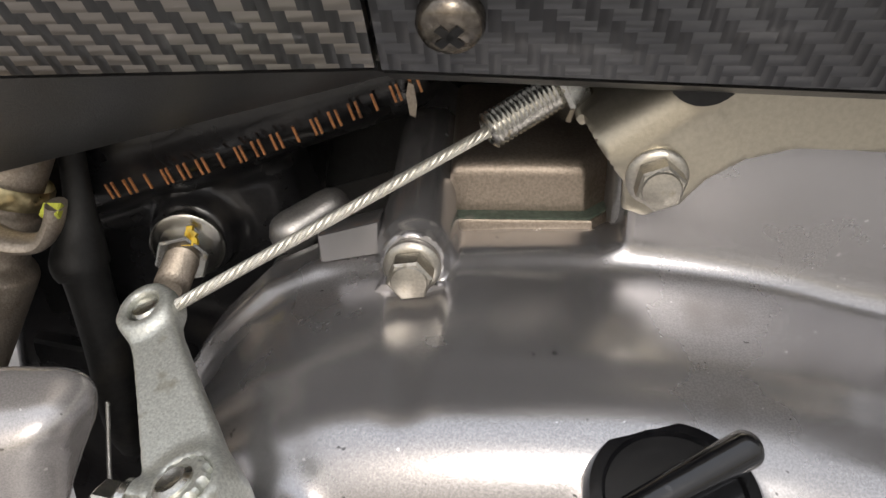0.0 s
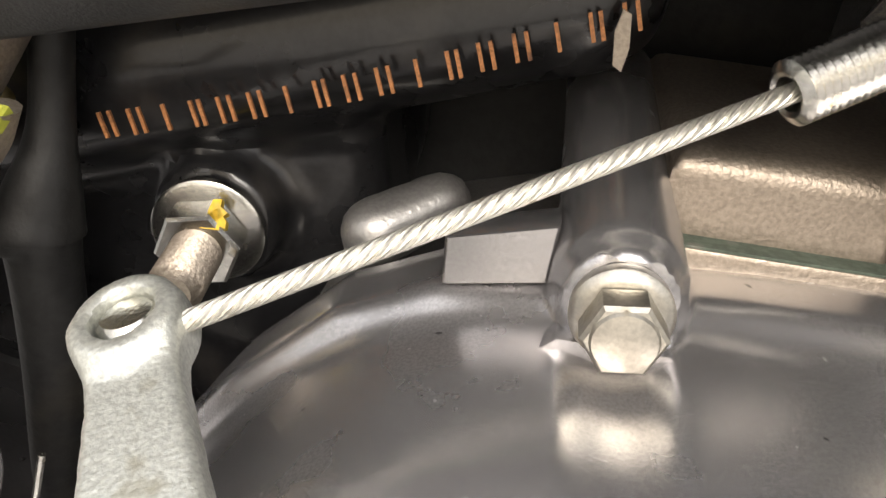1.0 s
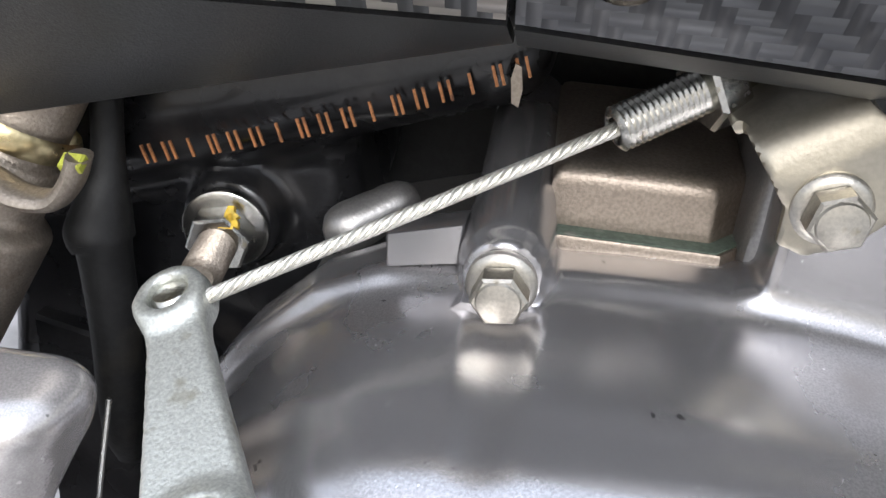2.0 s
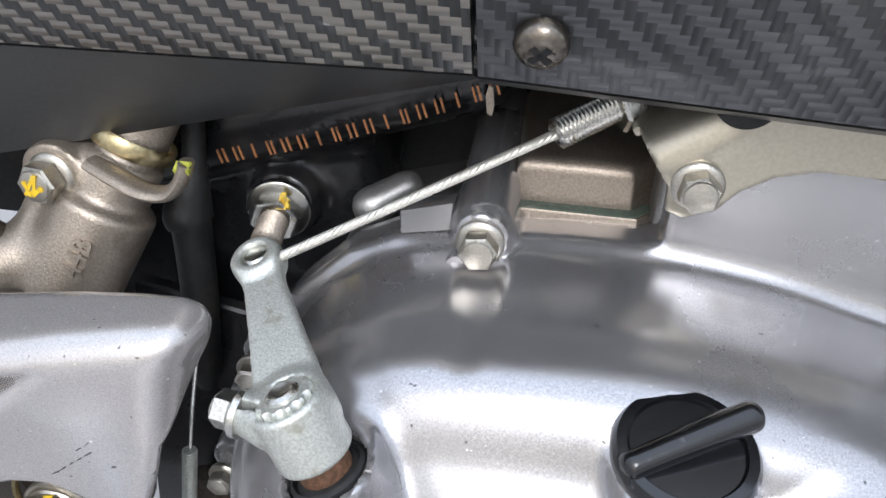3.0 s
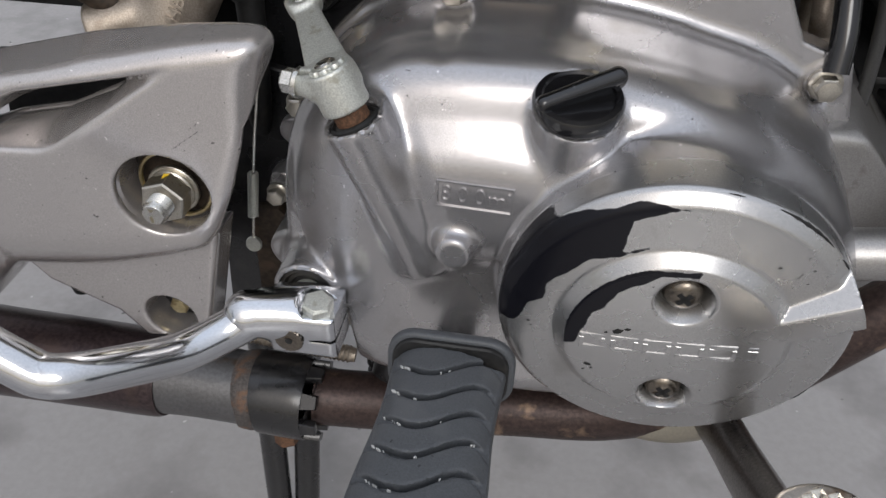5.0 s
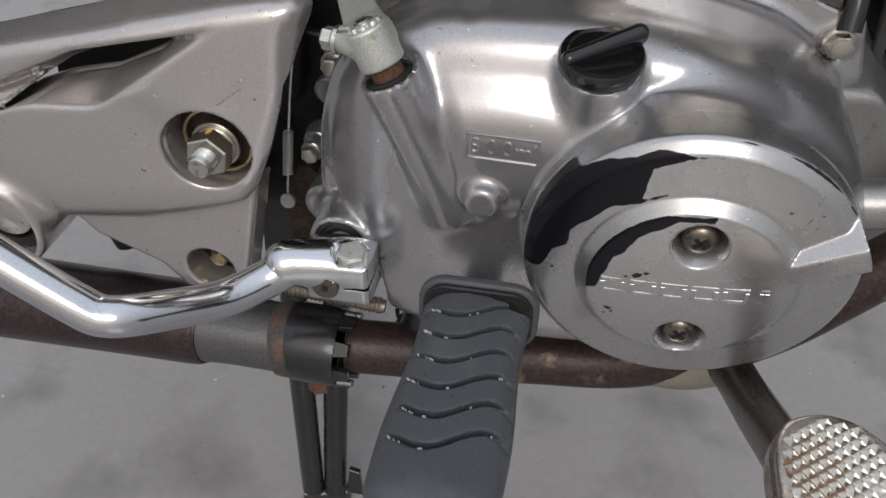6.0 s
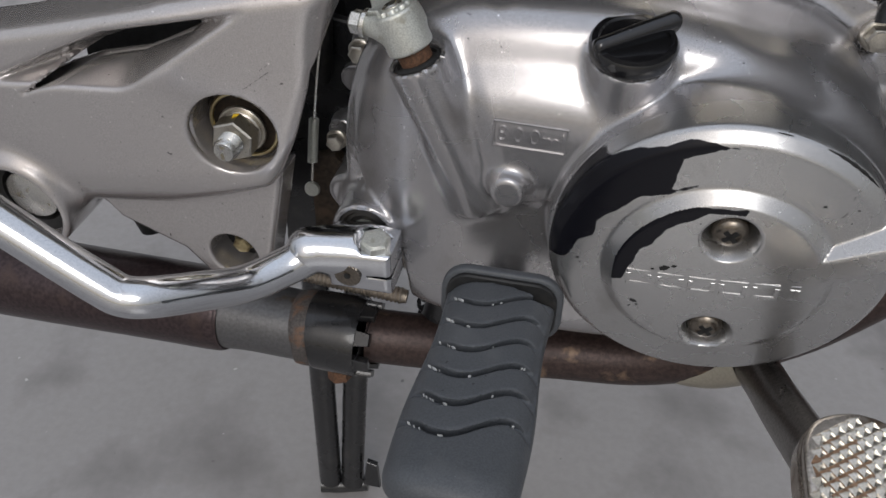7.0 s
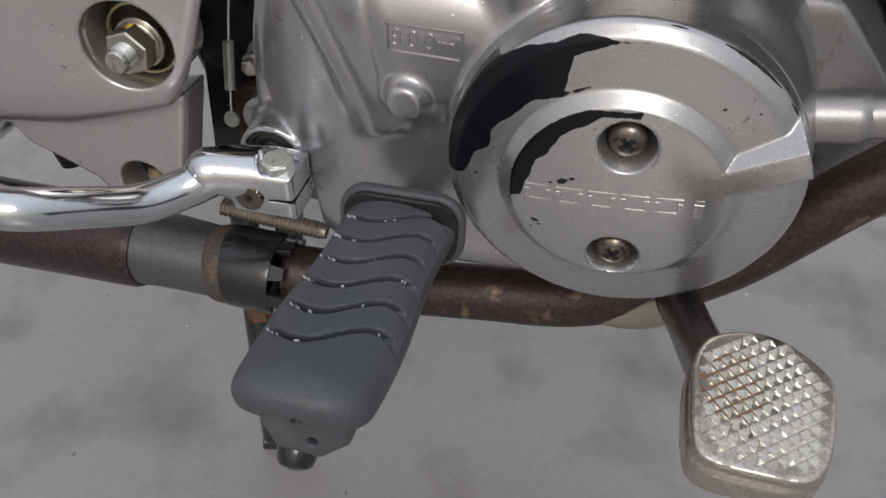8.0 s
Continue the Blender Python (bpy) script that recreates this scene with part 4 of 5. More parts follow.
# brake light switch spring
coil = []
for i in range(241):
    a = 2 * math.pi * i / 10
    coil.append((-0.1068 + 0.0034 * i / 240 + 0.0022 * math.cos(a), 0.150 + 0.0022 * math.sin(a), 0.2872 + 0.0245 * i / 240))
spring = part("switch_spring", tube(coil, 0.00040, 6, 1, smooth=False), ZINC, bike, "small steel switch spring on a thin rod")
part("spring_rod", tube([(-0.0985, 0.158, 0.352), (-0.1012, 0.153, 0.330), (-0.1032, 0.150, 0.312)], 0.0007, 8), BRIGHT, spring)
part("spring_hook", tube([(-0.1066, 0.150, 0.2874), (-0.1078, 0.150, 0.2800), (-0.1085, 0.150, 0.2735)], 0.0007, 8), BRIGHT, spring)
part("hook_eye", placed(lathe([(0.0012, -0.001), (0.0036, -0.0012), (0.0040, 0.0), (0.0036, 0.0012), (0.0012, 0.001)], 24), along((-0.1085, 0.1495, 0.2710), (0, -1, 0.2))), ZINC, spring)

# ---- silver pivot cover ----
pivot_edge = soft_outline([(-0.0715, 0.3935), (-0.0715, 0.3890), (-0.0775, 0.3720), (-0.0832, 0.3520), (-0.0910, 0.3310), (-0.0985, 0.3150), (-0.1060, 0.3045), (-0.1320, 0.294), (-0.1570, 0.2835), (-0.2150, 0.279), (-0.30, 0.285), (-0.30, 0.352),
                           (-0.205, 0.3720), (-0.1716, 0.3812), (-0.1400, 0.3892), (-0.1200, 0.3925), (-0.1050, 0.3950), (-0.0880, 0.3968), (-0.0765, 0.3970)], blur=3)


def pivot_shape(X, Y, Z):
    face = 0.0925 + 0.08 * (X + 0.145 + np.hypot(X + 0.145, 0.02))
    high = np.clip((Z - 0.362) / 0.022, 0, 1)
    s = pivot_edge(X, Z) + 0.20 * (0.122 - Y) * high
    rear = np.maximum(high, np.clip((Z - 0.338) / 0.008, 0, 1) * np.clip((-0.095 - X) / 0.010, 0, 1))
    s = d_slab(s, Y, 0.080, 0.108 + 0.014 * rear, 0.0055)
    s = smax(s, (face - Y) * 0.98, 0.0080)
    up = plane(X, Y, Z, (-0.1554, 0.0930, 0.3512), (-0.50, -0.30, 0.81))
    up2 = plane(X, Y, Z, (-0.1554, 0.0930, 0.3500), (-0.05, -0.30, 0.95))
    under = np.maximum(plane(X, Y, Z, (-0.1263, 0.103, 0.3785), (-0.20, 0.30, 0.95)), plane(X, Y, Z, (-0.1627, 0.103, 0.3705), (-0.40, 0.30, 0.87)))
    scoop = smax(smax(smax(-up, -up2, 0.003), under, 0.003), X + 0.100, 0.010)
    scoop = smax(scoop, Y - 0.1130, 0.004)
    s = cut(s, scoop, 0.0025)
    lowcut = plane(X, Y, Z, (-0.15, 0.0930, 0.3000), (0.10, -0.75, -0.66))
    s = smax(s, lowcut, 0.010)
    s = np.maximum(s, -(s + 0.0035))
    vent = d_slab(d_poly(X, Z, [(-0.205, 0.3430), (-0.1807, 0.3525), (-0.1580, 0.3575), (-0.1335, 0.3690), (-0.1273, 0.3745), (-0.1376, 0.3735), (-0.1560, 0.3690), (-0.1739, 0.3620)]), Y, 0.08, 0.130, 0.001)
    s = cut(s, vent, 0.002)
    gus = d_slab(d_poly(X, Z, [(-0.1035, 0.3080), (-0.1180, 0.246), (-0.1490, 0.2420), (-0.160, 0.2560), (-0.190, 0.2700), (-0.205, 0.290)]), Y, 0.108, 0.128, 0.003)
    s = smin(s, gus, 0.003)
    q = np.hypot(X + 0.1172, Z - 0.3325)
    well = d_slab(np.abs(q - 0.0190) - 0.0012, Y, 0.0990, 0.122, 0.001)
    s = np.minimum(cut(s, d_slab(q - 0.0180, Y, 0.07, 0.14), 0.0015), smax(well, face + 0.0025 - Y, 0.0012))
    s = np.minimum(s, d_slab(q - 0.0195, Y, 0.1160, 0.1190, 0.0005))
    q2 = np.hypot(X + 0.1345, Z - 0.2570)
    s = cut(s, d_slab(q2 - 0.0120, Y, 0.09, 0.14, 0.001), 0.0015)
    q3 = np.hypot(X + 0.2270, Z - 0.2840)
    s = smin(s, d_slab(q3 - 0.0245, Y, 0.088, 0.125, 0.003), 0.010)
    return cut(s, d_slab(q3 - 0.0212, Y, 0.07, 0.112, 0.001), 0.002)


pivot = part("pivot_cover", solid(pivot_shape, (-0.305, 0.084, 0.236), (-0.068, 0.142, 0.410), 0.0011), PLATE, bike, "silver-painted swingarm pivot cover with a slot")


for k in range(7):
    nick_rng = random.Random(70 + k)
    x, z = -0.108 + 0.0022 * k - 0.004 * (k > 4), 0.3545 + 0.0016 * k
    y = 0.0925 + 0.08 * (x + 0.145 + math.hypot(x + 0.145, 0.02))
    l = nick_rng.uniform(0.0005, 0.0014)
    sliver = prism([(-l, -0.00009), (l, -0.00005), (0.8 * l, 0.00010), (-0.9 * l, 0.00006)], -0.0006, 0.00022)
    part("paint_nick", placed(sliver, facing(x, y, z, 36 + nick_rng.uniform(-12, 12))), DARK, pivot)


def axle(at, s, parent_label):
    m = along(at, (0, -1, 0), 18)
    nut = part("axle_nut", placed(join(lathe([(0.0104 * s, 0), (0.0104 * s, 0.0012), (0.0100 * s, 0.0016)], 40), lathe([(0.0092 * s, 0.001), (0.0092 * s, 0.0028), (0.0086 * s, 0.0034)], 36), prism(hexagon(0.0094 * s), 0.003, 0.0115 * s, 0.0007)), m), BOLT, bike, parent_label)
    rows = [(0.0048 * s, 0.010)]
    for i in range(6):
        rows += [(0.0052 * s, 0.0105 + i * 0.0012), (0.0047 * s, 0.0111 + i * 0.0012)]
    part("axle_tip", placed(lathe(rows + [(0.0046 * s, 0.0185), (0.0040 * s, 0.0192)], 32), m), BRIGHT, nut)
    return nut


nut = axle((-0.1172, 0.1080, 0.3300), 1.0, "plated pivot axle nut with a yellow mark")
# dark disc that paints the recess's shade over its floor
part("well_floor", placed(lathe([(0.0176, 0), (0.0176, 0.0008), (0.010, 0.0010)], 40), along((-0.1172, 0.1156, 0.3325), (0, -1, 0))), GRIME_SHADE, nut, "dark brown disc painting shade on the bolt recess floor")
part("lock_washer", placed(lathe([(0.0150, 0), (0.0156, 0.0008), (0.0150, 0.0016), (0.0140, 0.0016), (0.0136, 0.0008), (0.0140, 0)], 44, True), along((-0.1168, 0.1100, 0.3310), (0, -1, 0))), GOLD, nut)
part("paint_mark", placed(prism([(-0.0013, -0.0035), (0.0012, -0.003), (0.0014, 0.0035), (-0.0010, 0.003)], -0.0006, 0.0006, 0.0003), along((-0.1168, 0.1010, 0.3377), (0, -0.35, 0.94))), YELLOW, nut, "yellow paint stripe")
low_bolt = flange_bolt(bike, (-0.1345, 0.1220, 0.2560), (0, -1, 0), 0.95, 5, GOLD, "small yellow-zinc cover bolt", "cover_bolt")
# black cup added to darken the hole around the bolt
part("bolt_cup", placed(lathe([(0.0128, 0), (0.0128, 0.004), (0.0122, 0.004), (0.0120, 0.0012), (0.001, 0.0010)], 36), along((-0.1345, 0.1262, 0.2570), (0, -1, 0))), DARK, low_bolt)
bush = part("pivot_bushing", placed(lathe([(0.0210, 0), (0.0210, 0.008), (0.0150, 0.009), (0.0145, 0.004), (0.010, 0.004)], 44), along((-0.2270, 0.1085, 0.2840), (0, -1, 0))), DARK, bike, "black rubber pivot bushing with a steel core")
part("bush_core", placed(lathe([(0.0125, 0.003), (0.0125, 0.0095), (0.0115, 0.0102)], 36), along((-0.2270, 0.1085, 0.2840), (0, -1, 0))), BRIGHT, bush)
part("swingarm", join(tube([(-0.32, 0.165, 0.262), (-0.22, 0.165, 0.262), (-0.175, 0.16, 0.262)], 0.017, 24), tube([(-0.215, 0.150, 0.30), (-0.205, 0.146, 0.255), (-0.200, 0.146, 0.235)], 0.010, 18)), DARK, bike, "black swingarm tube behind the cover")
# dark sheet added behind the slot so its opening looks shaded
part("slot_liner", placed(prism([(-0.050, -0.022), (0.035, -0.004), (0.045, 0.020), (-0.040, 0.016)], -0.002, 0.002, 0.0005), facing(-0.165, 0.146, 0.338) @ Matrix.Diagonal((1, 1.6, 1, 1))), DARK, bike, "dark sheet added behind the cover slot to blacken it")
# added black plate that blocks the bright floor beside the engine
part("frame_plate", placed(prism([(-0.034, -0.085), (0.018, -0.085), (0.026, 0.060), (-0.022, 0.070)], -0.003, 0.003, 0.001), facing(-0.108, 0.182, 0.285)), BLACK, bike, "black plate added to darken the gap beside the engine")
# black sheet added to keep the gap behind the pivot dark
part("inner_liner", placed(prism([(-0.058, -0.100), (0.030, -0.085), (0.038, 0.120), (-0.075, 0.120)], -0.003, 0.003, 0.001), facing(-0.105, 0.236, 0.290)), DARK, bike, "black sheet added behind the pivot to hide the floor")
part("frame_gusset", placed(prism([(-0.016, -0.025), (0.010, -0.035), (0.016, 0.012), (0.0, 0.030), (-0.014, 0.026)], -0.004, 0.004, 0.001), facing(-0.102, 0.172, 0.250)), GRIME_SHADE, bike, "rust-brown frame gusset")

# ---- kick starter ----
KICK = [(-0.068, 0.0885, 0.2890, 0.0090), (-0.079, 0.0858, 0.2898, 0.0088), (-0.0915, 0.0780, 0.2848, 0.0082), (-0.1045, 0.0640, 0.2845, 0.0080), (-0.1165, 0.0450, 0.2945, 0.0079), (-0.1265, 0.0330, 0.3010, 0.0079),
        (-0.1350, 0.0300, 0.3028, 0.0079), (-0.1420, 0.0295, 0.3072, 0.0079), (-0.1540, 0.0295, 0.3158, 0.0078), (-0.1750, 0.0300, 0.3308, 0.0078), (-0.220, 0.0310, 0.3630, 0.0078)]
kick = part("kick_lever", tube(KICK, 0.0095, 28, 8), CHROME_ROD, bike, "bright chrome kick starter lever")


def kick_hub_shape(X, Y, Z):
    c = Vector((-0.0600, 0.0900, 0.2830))
    x, y, z = X - c.x, Y - c.y, Z - c.z
    body = d_slab(np.maximum(np.abs(x + 0.0022) - 0.0138, np.abs(z) - 0.0105), y, -0.0085, 0.013, 0.0030)
    body = smin(body, d_capsule(X, Y, Z, (-0.062, 0.092, 0.289), (-0.084, 0.0845, 0.2895), 0.0095, 0.0098), 0.007)
    slot = d_slab(np.abs(z + 0.0010) - 0.0006, x, 0.001, 0.03)
    body = cut(body, slot, 0.0004)
    pad = d_slab(np.hypot(X + 0.0560, Y - 0.0885) - 0.0080, Z, 0.2938, 0.32)
    return cut(body, pad, 0.0008)


hub = part("kick_hub", solid(kick_hub_shape, (-0.100, 0.070, 0.270), (-0.046, 0.106, 0.312), 0.0008), CHROME_ROD, kick, "chrome clamp end split by a slot")
part("pinch_bolt", placed(join(prism(hexagon(0.0063, 14), 0, 0.0052, 0.0006), lathe([(0.0052, 0.005), (0.0046, 0.0057), (0.001, 0.0058)], 24)), along((-0.0560, 0.0880, 0.2935), (0.05, -0.2, 0.97))), ZINC, kick)
rv = [(0.0058 * k * math.cos(2 * math.pi * i / 60), 0.0058 * k * math.sin(2 * math.pi * i / 60)) for i, k in enumerate([1, 1, 0.93] * 20)]
rivet = part("splined_end", placed(prism(rv, 0, 0.0012, 0.0002), along((-0.0665, 0.0804, 0.2828), (0, -1, 0))), BRONZE, kick)
part("centre_dimple", placed(lathe([(0.0014, 0.001), (0.0014, 0.0015), (0.0005, 0.0016)], 16), along((-0.0665, 0.0804, 0.2828), (0, -1, 0))), DARK, rivet)
part("kick_shaft", placed(lathe([(0.0062, 0.0), (0.0062, 0.030)], 32), along((-0.0667, 0.1180, 0.2850), (0, -1, 0))), ZINC, kick)
part("shaft_seal", placed(lathe([(0.0114, 0), (0.0114, 0.0040), (0.0100, 0.0046), (0.0088, 0.0030), (0.0075, 0.0036), (0.0064, 0.002)], 40), along((-0.0667, 0.1092, 0.2870), (0, -1, 0))), DARK, cover, "black rubber shaft seal")

# ---- exhaust ----
pipe = part("exhaust_pipe", tube([(0.30, 0.150, 0.398, 0.0118), (0.215, 0.132, 0.341, 0.0118), (0.165, 0.124, 0.300, 0.0122), (0.120, 0.120, 0.2530, 0.0130), (0.070, 0.120, 0.2225, 0.0132), (0.020, 0.119, 0.2150, 0.0132), (-0.030, 0.113, 0.2150, 0.0135), (-0.070, 0.108, 0.2170, 0.0135)], 0.0135, 28), FLAKE, bike,
            "rust-browned steel exhaust header pipe")
part("muffler_inlet", tube([(-0.1415, 0.107, 0.2190, 0.0200), (-0.148, 0.107, 0.2190, 0.0212), (-0.18, 0.107, 0.2190, 0.0214), (-0.26, 0.108, 0.2180, 0.0225), (-0.40, 0.11, 0.220, 0.026)], 0.022, 32), RUST, pipe, "brown heat-stained muffler pipe")
part("reducer_sleeve", tube([(-0.1430, 0.107, 0.2190, 0.0192), (-0.128, 0.107, 0.2185, 0.0182), (-0.108, 0.107, 0.2170, 0.0175), (-0.085, 0.107, 0.2160, 0.0170)], 0.018, 32), SLEEVE, pipe, "grey steel reducer sleeve")
clampg = part("exhaust_clamp", tube([(-0.0955, 0.107, 0.2165, 0.0185), (-0.0945, 0.107, 0.2165, 0.0196), (-0.0920, 0.107, 0.2165, 0.0198), (-0.0740, 0.107, 0.2155, 0.0198), (-0.0725, 0.107, 0.2155, 0.0186)], 0.02, 36, 3), BLACK, pipe, "dark grey clamp with rust at its rim")
part("rusty_rim", tube([(-0.1030, 0.107, 0.2170, 0.0178), (-0.1022, 0.107, 0.2170, 0.0190), (-0.0975, 0.107, 0.2165, 0.0192), (-0.0955, 0.107, 0.2165, 0.0185)], 0.019, 36, 2), SCALE, pipe)
for a in (0, 45, 90, 135, 180, 225, 270, 315):
    m = Matrix.Translation((-0.0728, 0.107, 0.2155)) @ Matrix.Rotation(radians(a), 4, "X")
    part("clamp_finger", placed(prism([(0.0, -0.004), (0.008, -0.003), (0.008, 0.003), (0.0, 0.004)], 0.0150, 0.0187, 0.0004), m), BLACK, pipe)
part("clamp_bolt", placed(prism(hexagon(0.0062), 0, 0.010, 0.0006), along((-0.085, 0.102, 0.200), (0.1, -0.25, -0.95))), OXIDE, pipe, "rusty clamp bolt")

# ---- stand ----
rod = [(0.0034, 0.0)]
for i in range(24):
    rod += [(0.0043, 0.0006 + i * 0.0021), (0.0036, 0.0016 + i * 0.0021)]
part("brake_rod", placed(lathe(rod + [(0.0034, 0.052)], 20), along((-0.104, 0.118, 0.2425), (1, 0.02, -0.115))), CAST, bike, "warm-toned threaded brake rod above the exhaust clamp")
part("peg_bracket", tube([(-0.026, 0.132, 0.268, 0.010), (-0.030, 0.126, 0.245, 0.011), (-0.036, 0.120, 0.214, 0.011), (-0.034, 0.116, 0.190, 0.010), (-0.024, 0.112, 0.180, 0.008)], 0.010, 18), BLACK, bike, "gloss black peg bracket behind the exhaust")
stand = part("centre_stand", join(tube([(-0.118, 0.160, 0.215), (-0.120, 0.155, 0.135), (-0.1235, 0.150, 0.010)], 0.0062, 16, 4, 1.3), tube([(-0.093, 0.165, 0.215), (-0.099, 0.158, 0.128), (-0.108, 0.152, 0.010)], 0.0062, 16, 4, 1.3)), BLACK, bike, "black steel centre stand leg")
part("stand_foot", tube([(-0.130, 0.148, 0.006), (-0.116, 0.151, 0.006), (-0.098, 0.156, 0.007)], 0.006, 16, 4), BLACK, stand)
part("stand_tab", placed(prism([(-0.006, -0.004), (0.006, -0.004), (0.005, 0.022), (-0.002, 0.024)], -0.002, 0.002, 0.0005), facing(-0.092, 0.150, 0.020)), BLACK, stand)
part("stand_spring", tube([(-0.045 + 0.006 * math.cos(2 * math.pi * i / 10), 0.135 + 0.006 * math.sin(2 * math.pi * i / 10) + 0.00005 * i, 0.232 - 0.0009 * i) for i in range(75)], 0.0012, 8, 1, smooth=False), BLACK, stand)

# ---- foot peg ----
PEG = Matrix.Translation((-0.0005, 0.068, 0.2905)) @ Matrix.Rotation(radians(-9), 4, "X")


def peg_shape(X, Y, Z):
    """Own frame: -y outwards, z up."""
    w = 0.0208 + 0.0008 * np.sin((Y + 0.01) * 80)
    top = Z - (0.0115 - 8.0 * X * X)
    side = np.abs(X) - w
    bottom = -(Z + 0.0105 - 6.0 * X * X)
    s = smax(smax(side, top, 0.010), bottom, 0.012)
    s = smax(s, -(Y + 0.1035 + 0.25 * (Z - 0.0)), 0.012)
    s = np.maximum(s, Y + 0.0018)
    s = cut(s, np.maximum(Z + 0.0015 + 6 * X * X, Y + 0.088), 0.003)
    lug = d_slab(d_poly(X, Z, [(-0.0125, 0.003), (0.0150, 0.003), (0.0140, -0.010), (0.0060, -0.0170), (-0.0070, -0.0160), (-0.0110, -0.009)]), Y, -0.0985, -0.070, 0.003)
    s = smin(s, lug, 0.002)
    for i in range(6):
        yg = -0.0115 - i * 0.0134
        wave = yg - 0.0042 * np.cos((X + 0.0045) * 172) + 0.12 * (X + 0.004)
        groove = np.maximum(np.abs(Y - wave) * 0.75 - 0.00095, -top - 0.0042)
        s = cut(s, groove, 0.0006)
        lean = np.clip((Y - wave) / 0.0134, -0.05, 1.0)
        s = s + np.where((Y > wave) & (Y < wave + 0.0134) & (top > -0.004), 0.0009 * (1.0 - lean), 0)
    for x, z in ((0.002, 0.001), (0.004, -0.010)):
        s = cut(s, d_cone(X, Y, Z, (x, -0.118, z), (x, -0.094, z), 0.0017, 0.0014), 0.0006)
    return s


peg = part("foot_peg", placed(solid(peg_shape, (-0.025, -0.116, -0.026), (0.025, 0.0, 0.016), 0.0008), PEG), RUBBER, bike, "grey-black rubber foot peg with wavy grooves")


def collar_shape(X, Y, Z):
    return d_slab(np.hypot(np.maximum(np.abs(X) - 0.0130, 0), np.maximum(np.abs(Z) - 0.004, 0)) - 0.0106, Y, 0.0004, 0.0050, 0.0014)


rng = random.Random(9)
for i in range(40):
    g = i % 6
    x = rng.uniform(-0.0160, -0.011) if rng.random() < 0.6 else rng.uniform(-0.012, 0.0155)
    y = -0.0115 - g * 0.0134 - 0.0042 * math.cos((x + 0.0045) * 172) + 0.12 * (x + 0.004) - rng.uniform(0.0007, 0.0011)
    k = rng.uniform(0.00010, 0.00024)
    l = k * rng.uniform(1.2, 5.0)
    fleck = [(l * rng.uniform(0.7, 1.1) * math.cos(1.05 * q), k * rng.uniform(0.6, 1.2) * math.sin(1.05 * q)) for q in range(6)]
    turn = math.atan(0.0042 * 172 * math.sin((x + 0.0045) * 172) + 0.12)
    tilt = Matrix.Translation((x, y, 0.0115 - 8.0 * x * x)) @ Matrix.Rotation(math.atan(16 * x), 4, "Y") @ Matrix.Rotation(turn, 4, "Z")
    part("scuff", placed(prism(fleck, -0.0010, 0.00005), PEG @ tilt), SCUFF, peg)
part("peg_flange", placed(solid(collar_shape, (-0.027, -0.002, -0.019), (0.027, 0.008, 0.019), 0.0009), PEG), RUBBER, peg)
# black slab on the flange stands in for the gap's shade
part("flange_recess", placed(solid(lambda X, Y, Z: d_slab(np.hypot(np.maximum(np.abs(X) - 0.0125, 0), np.maximum(np.abs(Z) - 0.004, 0)) - 0.0088, Y, -0.0016, 0.0012, 0.0004), (-0.025, -0.006, -0.016), (0.025, 0.003, 0.016), 0.0009), PEG), DARK, peg, "black plate painting the shaded gap behind the rubber")
part("peg_pin", tube([(0.0, 0.0, 0.0, 0.0055), (0.0, -0.004, -0.004, 0.0060), (0.0, -0.007, -0.008, 0.0050), (0.0, -0.008, -0.0092, 0.002)], 0.006, 18), CAPBLK, peg, "glossy black peg pin end").data.transform(PEG @ Matrix.Translation((-0.0030, -0.088, -0.0160)))
part("peg_core", placed(lathe([(0.007, -0.008), (0.007, 0.004)], 24), PEG @ Matrix.Rotation(radians(90), 4, "X")), DARK, peg)
part("peg_mount", tube([(0.0, 0.066, 0.290), (-0.002, 0.080, 0.282), (-0.010, 0.110, 0.250), (-0.015, 0.140, 0.225)], 0.008, 18), BLACK, peg)

# ---- brake pedal ----
PAD = [(0.1010, -0.004), (0.1012, 0.0140), (0.1040, 0.0235), (0.1100, 0.0285), (0.1185, 0.0305), (0.1270, 0.0285), (0.1345, 0.0225), (0.1385, 0.0165), (0.1378, 0.0050), (0.1350, -0.0080), (0.1300, -0.0150), (0.1200, -0.0160), (0.1040, -0.0140)]
PADC = (0.119, 0.007)
pad_pose = Matrix.Translation((PADC[0], PADC[1], 0.3035)) @ Matrix.Rotation(radians(4), 4, "X")


def pad_shape(X, Y, Z):
    flat = d_poly(X, Y, [(x - PADC[0], y - PADC[1]) for x, y in curve_points(PAD + PAD[:1], 4)[:-1]])
    return smin(d_slab(flat - 0.0005, Z, -0.0035, 0.0, 0.0012), d_slab(flat - 0.0012, Z, -0.0150, -0.0030, 0.0030), 0.0015)


pedal = part("brake_pedal", placed(solid(pad_shape, (-0.022, -0.027, -0.016), (0.023, 0.027, 0.002), 0.0008), pad_pose), PADBASE, bike, "bright steel brake pedal with a knurled pad, rusty between its teeth")
pitch = 0.0035
inside = np.array([(x - PADC[0], y - PADC[1]) for x, y in PAD], np.float32)
lattice = radians(38)
k = pitch * 0.5 * 1.40
base = [(k * math.cos(lattice + math.pi / 4 + q * math.pi / 2), k * math.sin(lattice + math.pi / 4 + q * math.pi / 2)) for q in range(4)]
tooth_verts = [(u, v, -0.0001) for u, v in base] + [(u * 0.12, v * 0.12, 0.0024) for u, v in base]
tooth_mesh = bpy.data.meshes.new("tooth")
